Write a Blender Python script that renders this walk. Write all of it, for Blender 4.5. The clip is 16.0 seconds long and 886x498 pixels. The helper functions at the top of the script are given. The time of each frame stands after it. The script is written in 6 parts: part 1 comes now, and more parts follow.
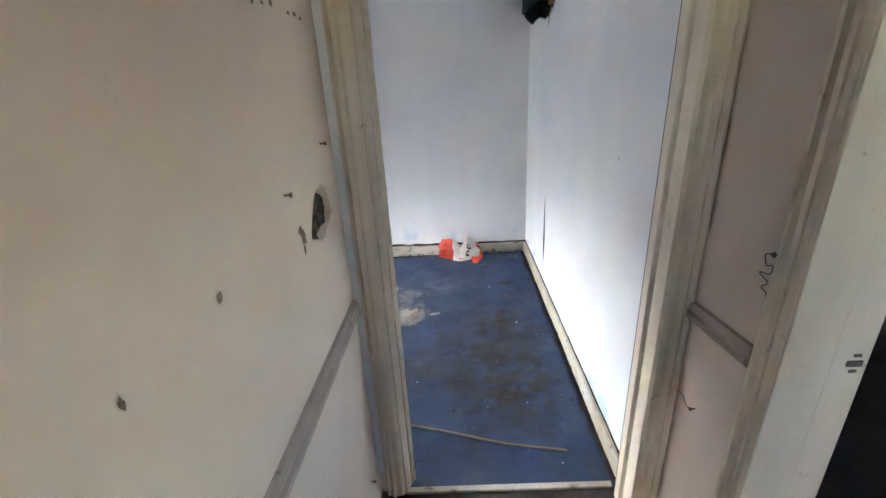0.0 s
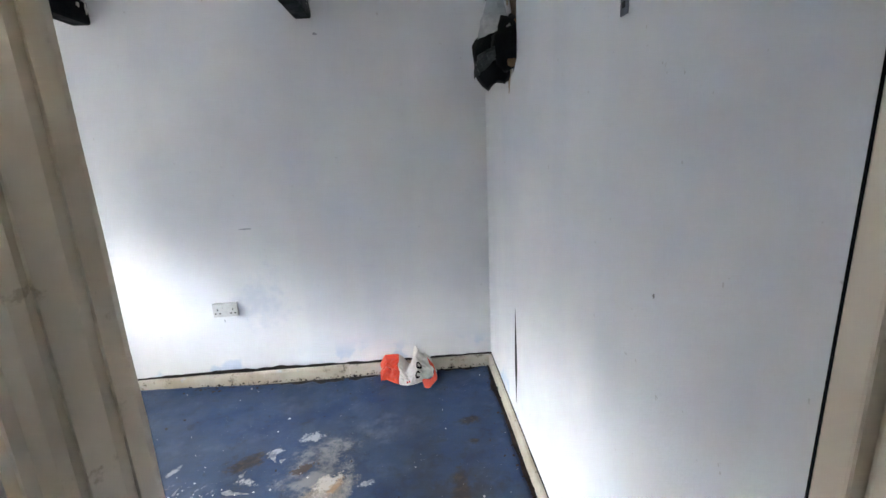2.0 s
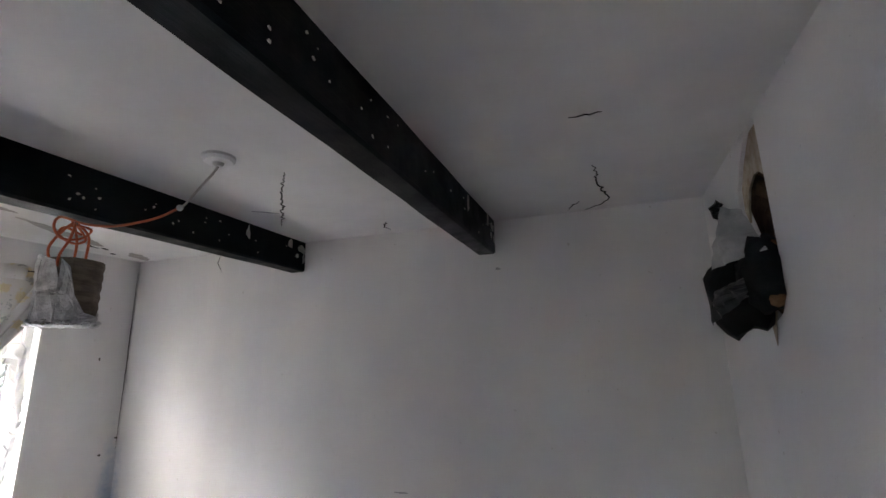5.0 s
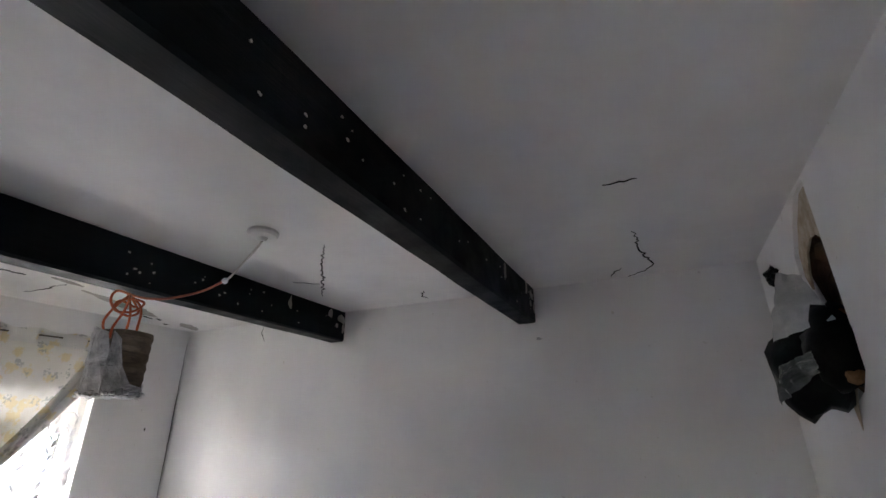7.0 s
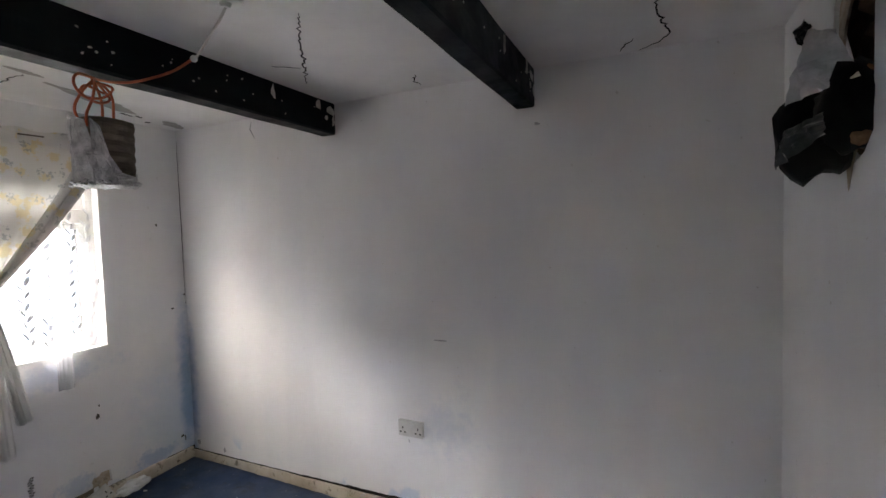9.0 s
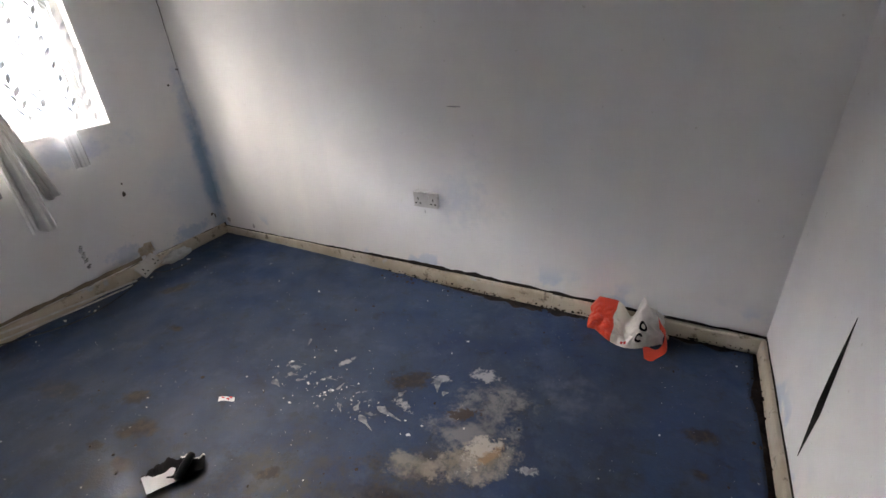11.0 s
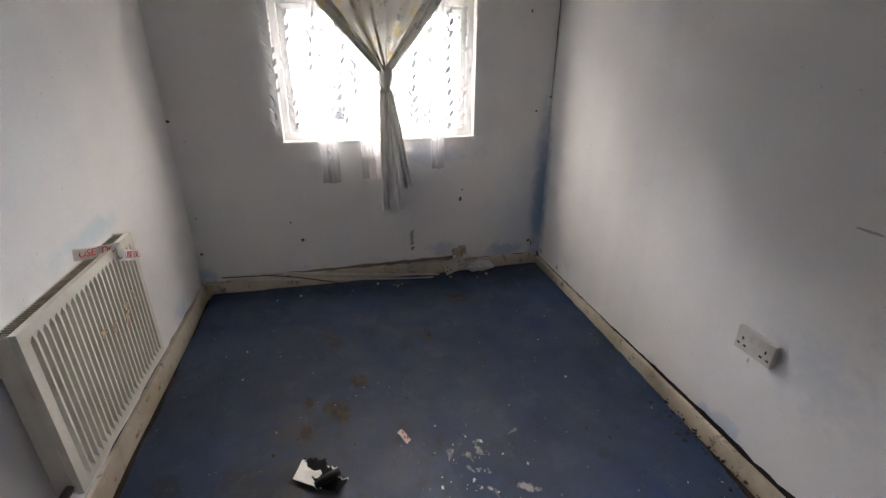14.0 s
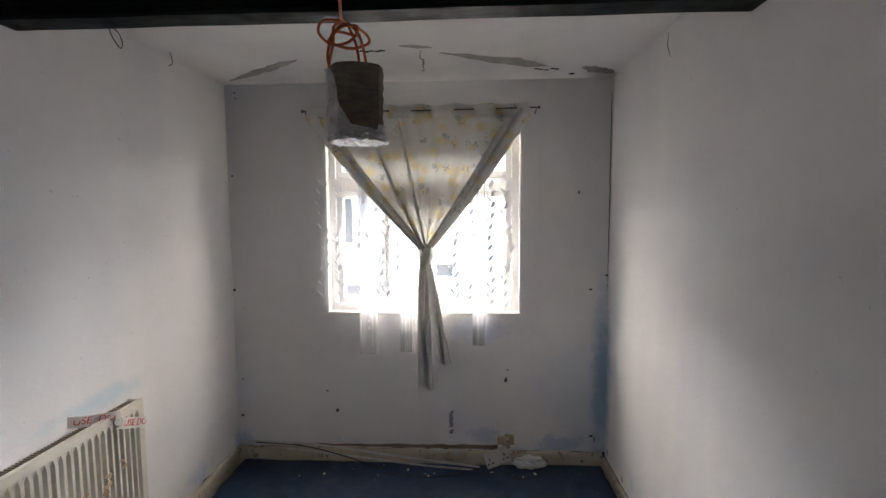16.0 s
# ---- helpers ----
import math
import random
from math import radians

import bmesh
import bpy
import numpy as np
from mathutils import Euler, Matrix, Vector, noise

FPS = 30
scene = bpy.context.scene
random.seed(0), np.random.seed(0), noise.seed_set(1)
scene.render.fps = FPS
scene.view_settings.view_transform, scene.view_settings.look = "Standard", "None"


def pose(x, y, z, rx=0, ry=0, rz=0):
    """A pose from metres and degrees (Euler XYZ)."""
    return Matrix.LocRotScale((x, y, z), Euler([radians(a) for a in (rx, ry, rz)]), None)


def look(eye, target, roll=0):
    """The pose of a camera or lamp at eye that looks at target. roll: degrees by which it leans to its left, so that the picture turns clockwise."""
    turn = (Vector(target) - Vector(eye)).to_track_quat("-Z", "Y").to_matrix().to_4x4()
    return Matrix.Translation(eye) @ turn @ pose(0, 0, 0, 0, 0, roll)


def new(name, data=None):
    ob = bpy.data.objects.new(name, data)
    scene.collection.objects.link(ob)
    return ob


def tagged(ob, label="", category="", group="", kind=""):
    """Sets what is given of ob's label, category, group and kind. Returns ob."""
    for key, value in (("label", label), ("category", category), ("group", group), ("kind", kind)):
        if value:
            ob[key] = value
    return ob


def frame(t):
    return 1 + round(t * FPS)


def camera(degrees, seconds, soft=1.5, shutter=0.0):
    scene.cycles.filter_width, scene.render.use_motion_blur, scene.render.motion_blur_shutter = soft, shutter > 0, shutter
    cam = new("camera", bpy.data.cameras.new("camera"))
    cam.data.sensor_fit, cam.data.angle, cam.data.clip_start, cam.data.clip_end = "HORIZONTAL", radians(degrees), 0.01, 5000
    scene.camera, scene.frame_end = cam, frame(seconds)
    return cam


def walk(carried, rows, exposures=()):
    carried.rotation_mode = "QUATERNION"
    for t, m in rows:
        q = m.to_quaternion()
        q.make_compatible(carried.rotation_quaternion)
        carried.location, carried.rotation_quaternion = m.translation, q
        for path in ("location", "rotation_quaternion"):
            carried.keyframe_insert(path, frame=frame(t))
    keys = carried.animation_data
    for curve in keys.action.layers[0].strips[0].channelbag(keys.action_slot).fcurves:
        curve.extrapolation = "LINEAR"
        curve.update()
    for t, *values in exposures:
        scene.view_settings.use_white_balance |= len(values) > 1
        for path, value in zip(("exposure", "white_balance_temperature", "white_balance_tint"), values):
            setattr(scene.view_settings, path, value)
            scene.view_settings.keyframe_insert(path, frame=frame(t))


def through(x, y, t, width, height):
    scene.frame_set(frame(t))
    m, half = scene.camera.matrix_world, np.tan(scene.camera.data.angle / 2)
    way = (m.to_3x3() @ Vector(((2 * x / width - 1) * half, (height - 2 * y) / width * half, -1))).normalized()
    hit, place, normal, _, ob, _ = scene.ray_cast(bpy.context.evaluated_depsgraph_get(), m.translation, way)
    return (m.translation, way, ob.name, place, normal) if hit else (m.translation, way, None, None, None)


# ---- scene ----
cam = camera(88.7, 16.0)
PATH = [
    (0, (0.018, 0.024, 1.515), (-0.025, 1.864, 0.732), -3.1),
    (0.5, (0.082, 0.19, 1.494), (0.255, 2.051, 0.784), -0.2),
    (1, (0.107, 0.483, 1.472), (0.416, 2.362, 0.863), -0.1),
    (1.5, (0.122, 0.673, 1.475), (0.407, 2.584, 0.958), -1.8),
    (2, (0.153, 0.819, 1.481), (0.286, 2.753, 0.988), -2.7),
    (2.5, (0.214, 0.976, 1.482), (0.136, 2.926, 1.047), -2.2),
    (3, (0.233, 1.102, 1.534), (-0.014, 3.061, 1.213), -3.4),
    (3.5, (0.216, 1.235, 1.549), (-0.224, 3.178, 1.364), -4.1),
    (4, (0.172, 1.321, 1.589), (-0.33, 3.257, 1.618), -2.9),
    (4.5, (0.164, 1.345, 1.618), (-0.42, 3.242, 1.865), -1.8),
    (5, (0.178, 1.36, 1.634), (-0.472, 3.197, 2.082), -1.2),
    (5.2, (0.178, 1.356, 1.638), (-0.485, 3.172, 2.149), -0.8),
    (7.3, (0.199, 1.39, 1.648), (-0.606, 3.069, 2.378), 0.1),
    (7.5, (0.194, 1.398, 1.641), (-0.623, 3.11, 2.272), -0.0),
    (8, (0.187, 1.419, 1.622), (-0.655, 3.202, 1.956), -0.9),
    (8.5, (0.183, 1.424, 1.604), (-0.66, 3.233, 1.732), -1.3),
    (9, (0.174, 1.429, 1.577), (-0.665, 3.242, 1.478), -1.7),
    (9.5, (0.173, 1.444, 1.53), (-0.665, 3.229, 1.194), -1.6),
    (10, (0.175, 1.455, 1.496), (-0.655, 3.202, 0.989), -1.8),
    (10.2, (0.177, 1.471, 1.469), (-0.655, 3.188, 0.869), -2.3),
    (12.3, (0.126, 1.748, 1.342), (-0.892, 2.983, 0.143), 1.1),
    (12.5, (0.126, 1.798, 1.338), (-0.983, 2.982, 0.169), 2.4),
    (13, (0.092, 1.899, 1.347), (-1.3, 2.879, 0.297), 1.7),
    (13.5, (0.04, 2.038, 1.372), (-1.594, 2.702, 0.429), 1.9),
    (14, (0.012, 2.162, 1.42), (-1.775, 2.576, 0.623), 0.3),
    (14.5, (-0.004, 2.292, 1.45), (-1.878, 2.576, 0.81), 0.5),
    (15, (-0.033, 2.459, 1.488), (-1.98, 2.621, 1.061), 1.4),
    (15.5, (-0.045, 2.597, 1.517), (-2.026, 2.656, 1.251), 0.6),
    (16, (-0.113, 2.683, 1.534), (-2.104, 2.58, 1.371), -0.3),
]
EXPOSURES = [(0.0, 7.95, 6600, 10), (1.0, 7.95, 6400, 8), (1.5, 7.9, 6400, 8), (2.3, 7.7, 6800, 10), (3.5, 6.75, 7350, 13), (5.0, 6.75, 7180, 15), (7.5, 6.95, 7180, 15), (8.5, 6.65, 7280, 15), (9.0, 6.65, 7350, 15), (10.0, 6.7, 7350, 15), (12.5, 6.65, 7550, 15), (14.5, 6.1, 7480, 15), (16.0, 6.2, 7480, 15)]
walk(cam, [(t, look(eye, target, roll)) for t, eye, target, roll in PATH], EXPOSURES)

# ---- world, sun, daylight ----
world = bpy.data.worlds.new("overcast_sky")
scene.world = world
world.use_nodes = True
wn = world.node_tree
sky = wn.nodes.new("ShaderNodeTexSky")
sky.sky_type, sky.sun_disc = "NISHITA", False
sky.sun_elevation, sky.sun_rotation = radians(38), radians(270)
sky.dust_density, sky.air_density = 0.6, 1.0
wn.nodes["Background"].inputs["Strength"].default_value = 0.05
wn.links.new(sky.outputs[0], wn.nodes["Background"].inputs["Color"])
sun_data = bpy.data.lights.new("sun", "SUN")
sun_data.energy, sun_data.angle, sun_data.color = 1.5, radians(140), (1.0, 0.985, 0.965)
sun = new("sun", sun_data)
sun.matrix_world = look((-9.0, 0.1, 7.0), (0, 0, 0))

# room limits
XW, XE, YS, YN, ZC = -2.75, 0.62, 1.275, 3.505, 2.275
HL, HR = -0.293, 0.65


# ---- materials ----
class Nodes:
    def __init__(self, name):
        self.mat = bpy.data.materials.new(name)
        self.mat.use_nodes = True
        self.t = self.mat.node_tree
        self.bsdf = self.t.nodes["Principled BSDF"]
        self.out = self.t.nodes["Material Output"]
        self.pos = self.node("ShaderNodeNewGeometry").outputs["Position"]

    def node(self, kind, **values):
        n = self.t.nodes.new(kind)
        for k, v in values.items():
            setattr(n, k, v)
        return n

    def put(self, socket, value):
        if isinstance(value, bpy.types.NodeSocket):
            self.t.links.new(value, socket)
        elif isinstance(value, (tuple, list)) and len(value) == 3 and socket.type == "RGBA":
            socket.default_value = (*value, 1)
        else:
            socket.default_value = value

    def local(self):
        return self.node("ShaderNodeTexCoord").outputs["Object"]

    def noise(self, scale, detail=4.0, rough=0.55, vec=None, stretch=None):
        v = self.pos if vec is None else vec
        if stretch:
            m = self.node("ShaderNodeMapping")
            self.put(m.inputs["Vector"], v)
            m.inputs["Scale"].default_value = stretch
            v = m.outputs[0]
        n = self.node("ShaderNodeTexNoise")
        self.put(n.inputs["Vector"], v)
        n.inputs["Scale"].default_value = scale
        n.inputs["Detail"].default_value = detail
        n.inputs["Roughness"].default_value = rough
        return n.outputs["Fac"]

    def span(self, value, a, b, c=0.0, d=1.0):
        n = self.node("ShaderNodeMapRange", interpolation_type="SMOOTHSTEP")
        self.put(n.inputs["Value"], value)
        for k, v in zip(("From Min", "From Max", "To Min", "To Max"), (a, b, c, d)):
            n.inputs[k].default_value = v
        return n.outputs["Result"]

    def math(self, op, a, b=0.0):
        n = self.node("ShaderNodeMath", operation=op)
        self.put(n.inputs[0], a)
        self.put(n.inputs[1], b)
        return n.outputs[0]

    def mix(self, fac, a, b):
        n = self.node("ShaderNodeMix", data_type="RGBA")
        self.put(n.inputs["Factor"], fac)
        self.put(n.inputs["A"], a)
        self.put(n.inputs["B"], b)
        return n.outputs["Result"]

    def blob(self, centre, radii, turn=0.0, ragged=0.5, scale=9.0, soft=0.35):
        m = self.node("ShaderNodeMapping", vector_type="TEXTURE")
        self.put(m.inputs["Vector"], self.pos)
        m.inputs["Location"].default_value = centre
        m.inputs["Rotation"].default_value = (0, 0, radians(turn))
        m.inputs["Scale"].default_value = radii
        ln = self.node("ShaderNodeVectorMath", operation="LENGTH")
        self.put(ln.inputs[0], m.outputs[0])
        n = self.math("ADD", self.noise(scale, 5.0, 0.65), self.math("MULTIPLY", self.math("SUBTRACT", self.noise(scale * 3.7, 6.0, 0.7), 0.5), 0.7))
        d = self.math("ADD", ln.outputs["Value"], self.math("MULTIPLY", self.math("SUBTRACT", n, 0.5), ragged * 3))
        return self.span(d, 1.0, 1.0 - soft)

    def bump(self, height, strength=0.2, distance=0.004):
        b = self.node("ShaderNodeBump")
        b.inputs["Strength"].default_value = strength
        b.inputs["Distance"].default_value = distance
        self.put(b.inputs["Height"], height)
        self.put(self.bsdf.inputs["Normal"], b.outputs[0])

    def set(self, colour, rough=0.8, metal=0.0):
        self.put(self.bsdf.inputs["Base Color"], colour)
        self.put(self.bsdf.inputs["Roughness"], rough)
        self.bsdf.inputs["Metallic"].default_value = metal
        return self.mat


def axis_value(n, axis):
    s = n.node("ShaderNodeSeparateXYZ")
    n.put(s.inputs[0], n.pos)
    return s.outputs[axis]


def plaster_white():
    n = Nodes("white_wall_paint")
    col = n.mix(n.span(n.noise(1.6, 3), 0.35, 0.7), (0.80, 0.79, 0.78), (0.73, 0.725, 0.73))
    streak = n.span(n.noise(2.0, 1, 0.4, stretch=(1.5, 1.5, 0.10)), 0.44, 0.56)
    col = n.mix(n.math("MULTIPLY", streak, 0.28), col, (0.68, 0.69, 0.71))
    # older blue paint showing through in places
    low = n.blob((-2.75, 3.475, 0.50), (0.10, 0.085, 0.85), 0, 0.32, 5, 0.9)
    haze = n.blob((-2.75, 3.35, 0.35), (0.06, 0.32, 0.65), 0, 0.35, 4, 1.0)
    patch = n.blob((-0.78, 3.505, 0.55), (0.22, 0.2, 0.24), 0, 0.6, 5, 0.9)
    sill = n.blob((-2.75, 2.75, 0.83), (0.1, 0.34, 0.1), 0, 0.5, 7, 0.9)
    foot = n.math("MULTIPLY", n.span(axis_value(n, "Z"), 0.26, 0.11), n.span(n.noise(4.5, 4), 0.52, 0.62))
    rad = n.blob((-1.75, 1.275, 0.82), (0.42, 0.1, 0.06), 0, 0.4, 6, 0.9)
    for mask, k, c in ((haze, 0.55, (0.50, 0.60, 0.70)), (low, 0.85, (0.20, 0.35, 0.53)), (n.blob((-2.75, 1.30, 0.14), (0.1, 0.09, 0.12), 0, 0.6, 8, 0.8), 0.6, (0.3, 0.46, 0.62)), (n.blob((-2.75, 2.78, 0.19), (0.1, 0.12, 0.06), 0, 0.7, 9, 0.7), 0.5, (0.28, 0.40, 0.54)), (n.blob((-2.75, 3.25, 0.15), (0.1, 0.16, 0.07), 0, 0.7, 9, 0.7), 0.6, (0.24, 0.38, 0.56)), (patch, 0.42, (0.45, 0.52, 0.62)), (sill, 0.5, (0.33, 0.43, 0.6)), (foot, 0.55, (0.36, 0.5, 0.66)), (rad, 0.55, (0.42, 0.6, 0.68))):
        col = n.mix(n.math("MULTIPLY", mask, k), col, c)
    specks = n.span(n.noise(38, 2), 0.735, 0.76)
    col = n.mix(n.math("MULTIPLY", specks, 0.4), col, (0.42, 0.38, 0.34))
    n.bump(n.math("ADD", n.noise(140, 3), n.math("MULTIPLY", n.noise(9, 4), 1.5)), 0.25, 0.003)
    return n.set(col, 0.62)


def hall_paint():
    n = Nodes("beige_hall_paint")
    col = n.mix(n.span(n.noise(2.2, 4), 0.35, 0.7), (0.65, 0.53, 0.445), (0.59, 0.47, 0.38))
    col = n.mix(n.math("MULTIPLY", n.span(n.noise(11, 5, 0.7), 0.66, 0.74), 0.4), col, (0.40, 0.33, 0.26))
    n.bump(n.noise(120, 3), 0.2, 0.002)
    return n.set(col, 0.55)


def gloss_cream(name="aged_cream_gloss", base=(0.69, 0.59, 0.465), dark=(0.36, 0.27, 0.18)):
    n = Nodes(name)
    col = n.mix(n.span(n.noise(7, 4, 0.6, stretch=(1, 1, 0.2)), 0.45, 0.75), base, tuple(0.92 * c for c in base))
    col = n.mix(n.math("MULTIPLY", n.span(n.noise(22, 5, 0.7), 0.62, 0.72), 0.6), col, dark)
    n.bump(n.noise(60, 4, 0.6, stretch=(1, 1, 0.15)), 0.12, 0.002)
    return n.set(col, n.span(n.noise(15, 3), 0.3, 0.7, 0.32, 0.55))


def skirting_paint():
    n = Nodes("grubby_skirting_paint")
    col = n.mix(n.span(n.noise(5, 4), 0.4, 0.7), (0.55, 0.49, 0.40), (0.42, 0.35, 0.26))
    col = n.mix(n.math("MULTIPLY", n.span(n.noise(17, 5, 0.7), 0.56, 0.68), 0.8), col, (0.12, 0.085, 0.06))
    col = n.mix(n.math("MULTIPLY", n.span(n.noise(6.3, 4), 0.62, 0.7), 0.5), col, (0.40, 0.52, 0.66))
    n.bump(n.noise(70, 4), 0.35, 0.003)
    return n.set(col, 0.6)


def blue_floor():
    n = Nodes("blue_floor_covering")
    col = n.mix(n.span(n.noise(2.4, 5, 0.6), 0.36, 0.66), (0.013, 0.037, 0.098), (0.019, 0.042, 0.088))
    col = n.mix(n.math("MULTIPLY", n.span(n.noise(40, 4, 0.7), 0.45, 0.75), 0.28), col, (0.045, 0.078, 0.15))
    # worn brown traffic dirt
    dirt = n.span(n.noise(3.4, 7, 0.76), 0.43, 0.60)
    film0 = n.blob((-1.35, 2.0, 0), (1.25, 0.55, 1), 10, 0.4, 3, 1.0)
    col = n.mix(n.math("MULTIPLY", film0, n.span(n.noise(4.2, 6, 0.7), 0.30, 0.70, 0.2, 0.75)), col, (0.028, 0.036, 0.047))
    zone = n.blob((-0.75, 2.05, 0), (1.15, 0.62, 1), 12, 0.4, 3, 0.95)
    col = n.mix(n.math("MULTIPLY", n.math("MULTIPLY", dirt, zone), 0.9), col, (0.058, 0.046, 0.029))
    zone2 = n.blob((0.22, 2.05, 0), (0.48, 0.9, 1), 0, 0.4, 4, 0.9)
    col = n.mix(n.math("MULTIPLY", n.math("MULTIPLY", zone2, n.span(n.noise(5.5, 7, 0.74), 0.40, 0.52)), 0.95), col, (0.017, 0.016, 0.013))
    grime = n.span(n.noise(1.3, 6, 0.7), 0.40, 0.68)
    col = n.mix(n.math("MULTIPLY", grime, 0.5), col, (0.022, 0.031, 0.046))
    scuff = n.span(n.noise(16, 6, 0.72, stretch=(1.0, 2.2, 1.0)), 0.52, 0.72)
    col = n.mix(n.math("MULTIPLY", scuff, 0.45), col, (0.017, 0.020, 0.025))
    pale = n.span(n.noise(6, 5, 0.66), 0.50, 0.72)
    col = n.mix(n.math("MULTIPLY", pale, 0.34), col, (0.080, 0.105, 0.155))
    smear = n.span(n.noise(9.5, 7, 0.78), 0.53, 0.66)
    col = n.mix(n.math("MULTIPLY", smear, 0.55), col, (0.016, 0.019, 0.022))
    bits = n.span(n.noise(34, 5, 0.75), 0.64, 0.72)
    col = n.mix(n.math("MULTIPLY", bits, 0.6), col, (0.040, 0.032, 0.022))
    spots = (
        (-1.55, 2.06, 0.11, 0.06, 30), (-1.72, 2.17, 0.09, 0.05, 20), (-2.08, 2.04, 0.14, 0.06, 10), (-2.36, 2.80, 0.12, 0.06, 60),
        (-0.935, 2.14, 0.06, 0.035, 40), (-1.26, 1.47, 0.14, 0.07, 15), (0.40, 2.92, 0.07, 0.05, 0), (-0.70, 2.74, 0.12, 0.07, 30),
        (0.02, 1.85, 0.13, 0.09, 20), (0.26, 1.75, 0.10, 0.08, 0), (-1.62, 1.95, 0.05, 0.03, 0), (-2.0, 2.55, 0.06, 0.03, 0), (-1.2, 1.75, 0.2, 0.1, 35), (-0.55, 2.2, 0.22, 0.10, 15), (-1.445, 1.942, 0.06, 0.03, 0), (0.40, 2.75, 0.04, 0.03, 0), (0.30, 2.45, 0.05, 0.16, 0),
    )
    for x, y, a, b, turn in spots:
        col = n.mix(n.math("MULTIPLY", n.blob((x, y, 0), (a, b, 1), turn, 0.5, 14, 0.6), 0.9 if a < 0.125 else 0.45), col, n.mix(n.span(n.noise(30, 4), 0.45, 0.65), (0.016, 0.012, 0.009), (0.050, 0.032, 0.018)))
    # old filler and paint spill
    film = n.blob((-0.36, 2.66, 0), (0.17, 0.25, 1), -25, 0.6, 9, 0.6)
    film = n.math("MULTIPLY", film, n.span(n.noise(7, 5, 0.6), 0.34, 0.55))
    col = n.mix(n.math("MULTIPLY", film, 0.7), col, (0.25, 0.245, 0.24))
    wash = n.blob((-0.05, 2.93, 0), (0.3, 0.2, 1), 0, 0.5, 6, 0.9)
    col = n.mix(n.math("MULTIPLY", n.math("MULTIPLY", wash, n.span(n.noise(11, 5, 0.65), 0.36, 0.70)), 0.22), col, (0.25, 0.29, 0.36))
    cream = n.blob((-0.30, 2.485, 0), (0.16, 0.095, 1), 30, 0.6, 9, 0.45)
    col = n.mix(n.math("MULTIPLY", cream, n.span(n.noise(13, 6, 0.7), 0.32, 0.6, 0.25, 0.8)), col, n.mix(n.span(n.noise(9, 5), 0.4, 0.62), (0.36, 0.32, 0.26), (0.24, 0.195, 0.145)))
    lobe = n.blob((-0.50, 2.385, 0), (0.11, 0.06, 1), 15, 0.5, 9, 0.5)
    col = n.mix(n.math("MULTIPLY", lobe, n.span(n.noise(12, 6, 0.7), 0.3, 0.62, 0.15, 0.75)), col, (0.27, 0.24, 0.19))
    white = n.blob((-0.29, 2.545, 0), (0.10, 0.055, 1), 60, 1.0, 13, 0.6)
    col = n.mix(n.math("MULTIPLY", white, 0.85), col, (0.50, 0.46, 0.40))
    rust = n.blob((-0.255, 2.53, 0), (0.075, 0.025, 1), 62, 0.8, 14, 0.8)
    col = n.mix(n.math("MULTIPLY", rust, 0.6), col, (0.36, 0.21, 0.10))
    soot = n.blob((-0.42, 2.665, 0), (0.085, 0.03, 1), 35, 1.1, 22, 0.4)
    col = n.mix(n.math("MULTIPLY", soot, 0.9), col, (0.05, 0.03, 0.022))
    # splashes of white paint
    zone3 = n.blob((-1.0, 2.55, 0), (0.36, 0.11, 1), -8, 0.3, 5, 0.8)
    drops = n.math("MULTIPLY", zone3, n.span(n.noise(26, 4, 0.62), 0.615, 0.645))
    col = n.mix(drops, col, (0.42, 0.42, 0.42))
    for x, y, a, b, turn in ((-0.585, 2.80, 0.045, 0.03, 40), (-0.42, 2.89, 0.06, 0.045, 10), (-0.66, 2.61, 0.02, 0.05, 70), (-0.11, 2.537, 0.035, 0.018, 30), (-1.03, 2.72, 0.04, 0.016, 60)):
        col = n.mix(n.blob((x, y, 0), (a, b, 1), turn, 0.95, 22, 0.5), col, (0.33, 0.33, 0.335))
    fine = n.span(n.noise(90, 2), 0.735, 0.76)
    col = n.mix(n.math("MULTIPLY", fine, 0.8), col, (0.45, 0.46, 0.47))
    n.bump(n.math("ADD", n.noise(190, 3), n.math("MULTIPLY", n.noise(14, 5), 1.4)), 0.35, 0.004)
    n.bsdf.inputs["Specular IOR Level"].default_value = 0.4
    return n.set(col, n.span(n.noise(5, 4), 0.35, 0.7, 0.55, 0.82))


def simple(name, a, b, scale=12, rough=0.6, metal=0.0, bumps=0.2, stretch=None):
    n = Nodes(name)
    col = n.mix(n.span(n.noise(scale, 5, 0.6, stretch=stretch), 0.35, 0.68), a, b)
    if bumps:
        n.bump(n.noise(scale * 5, 4, stretch=stretch), bumps, 0.003)
    return n.set(col, rough, metal)


def beam_paint():
    n = Nodes("blue_black_gloss_paint")
    col = n.mix(n.span(n.noise(5, 5, 0.65, stretch=(1, 0.3, 1)), 0.4, 0.7), (0.003, 0.0062, 0.008), (0.006, 0.012, 0.015))
    n.bump(n.noise(35, 5, 0.65, stretch=(1, 0.15, 1)), 0.5, 0.004)
    n.bsdf.inputs["Specular IOR Level"].default_value = 0.14
    return n.set(col, n.span(n.noise(9, 4), 0.35, 0.7, 0.42, 0.66))


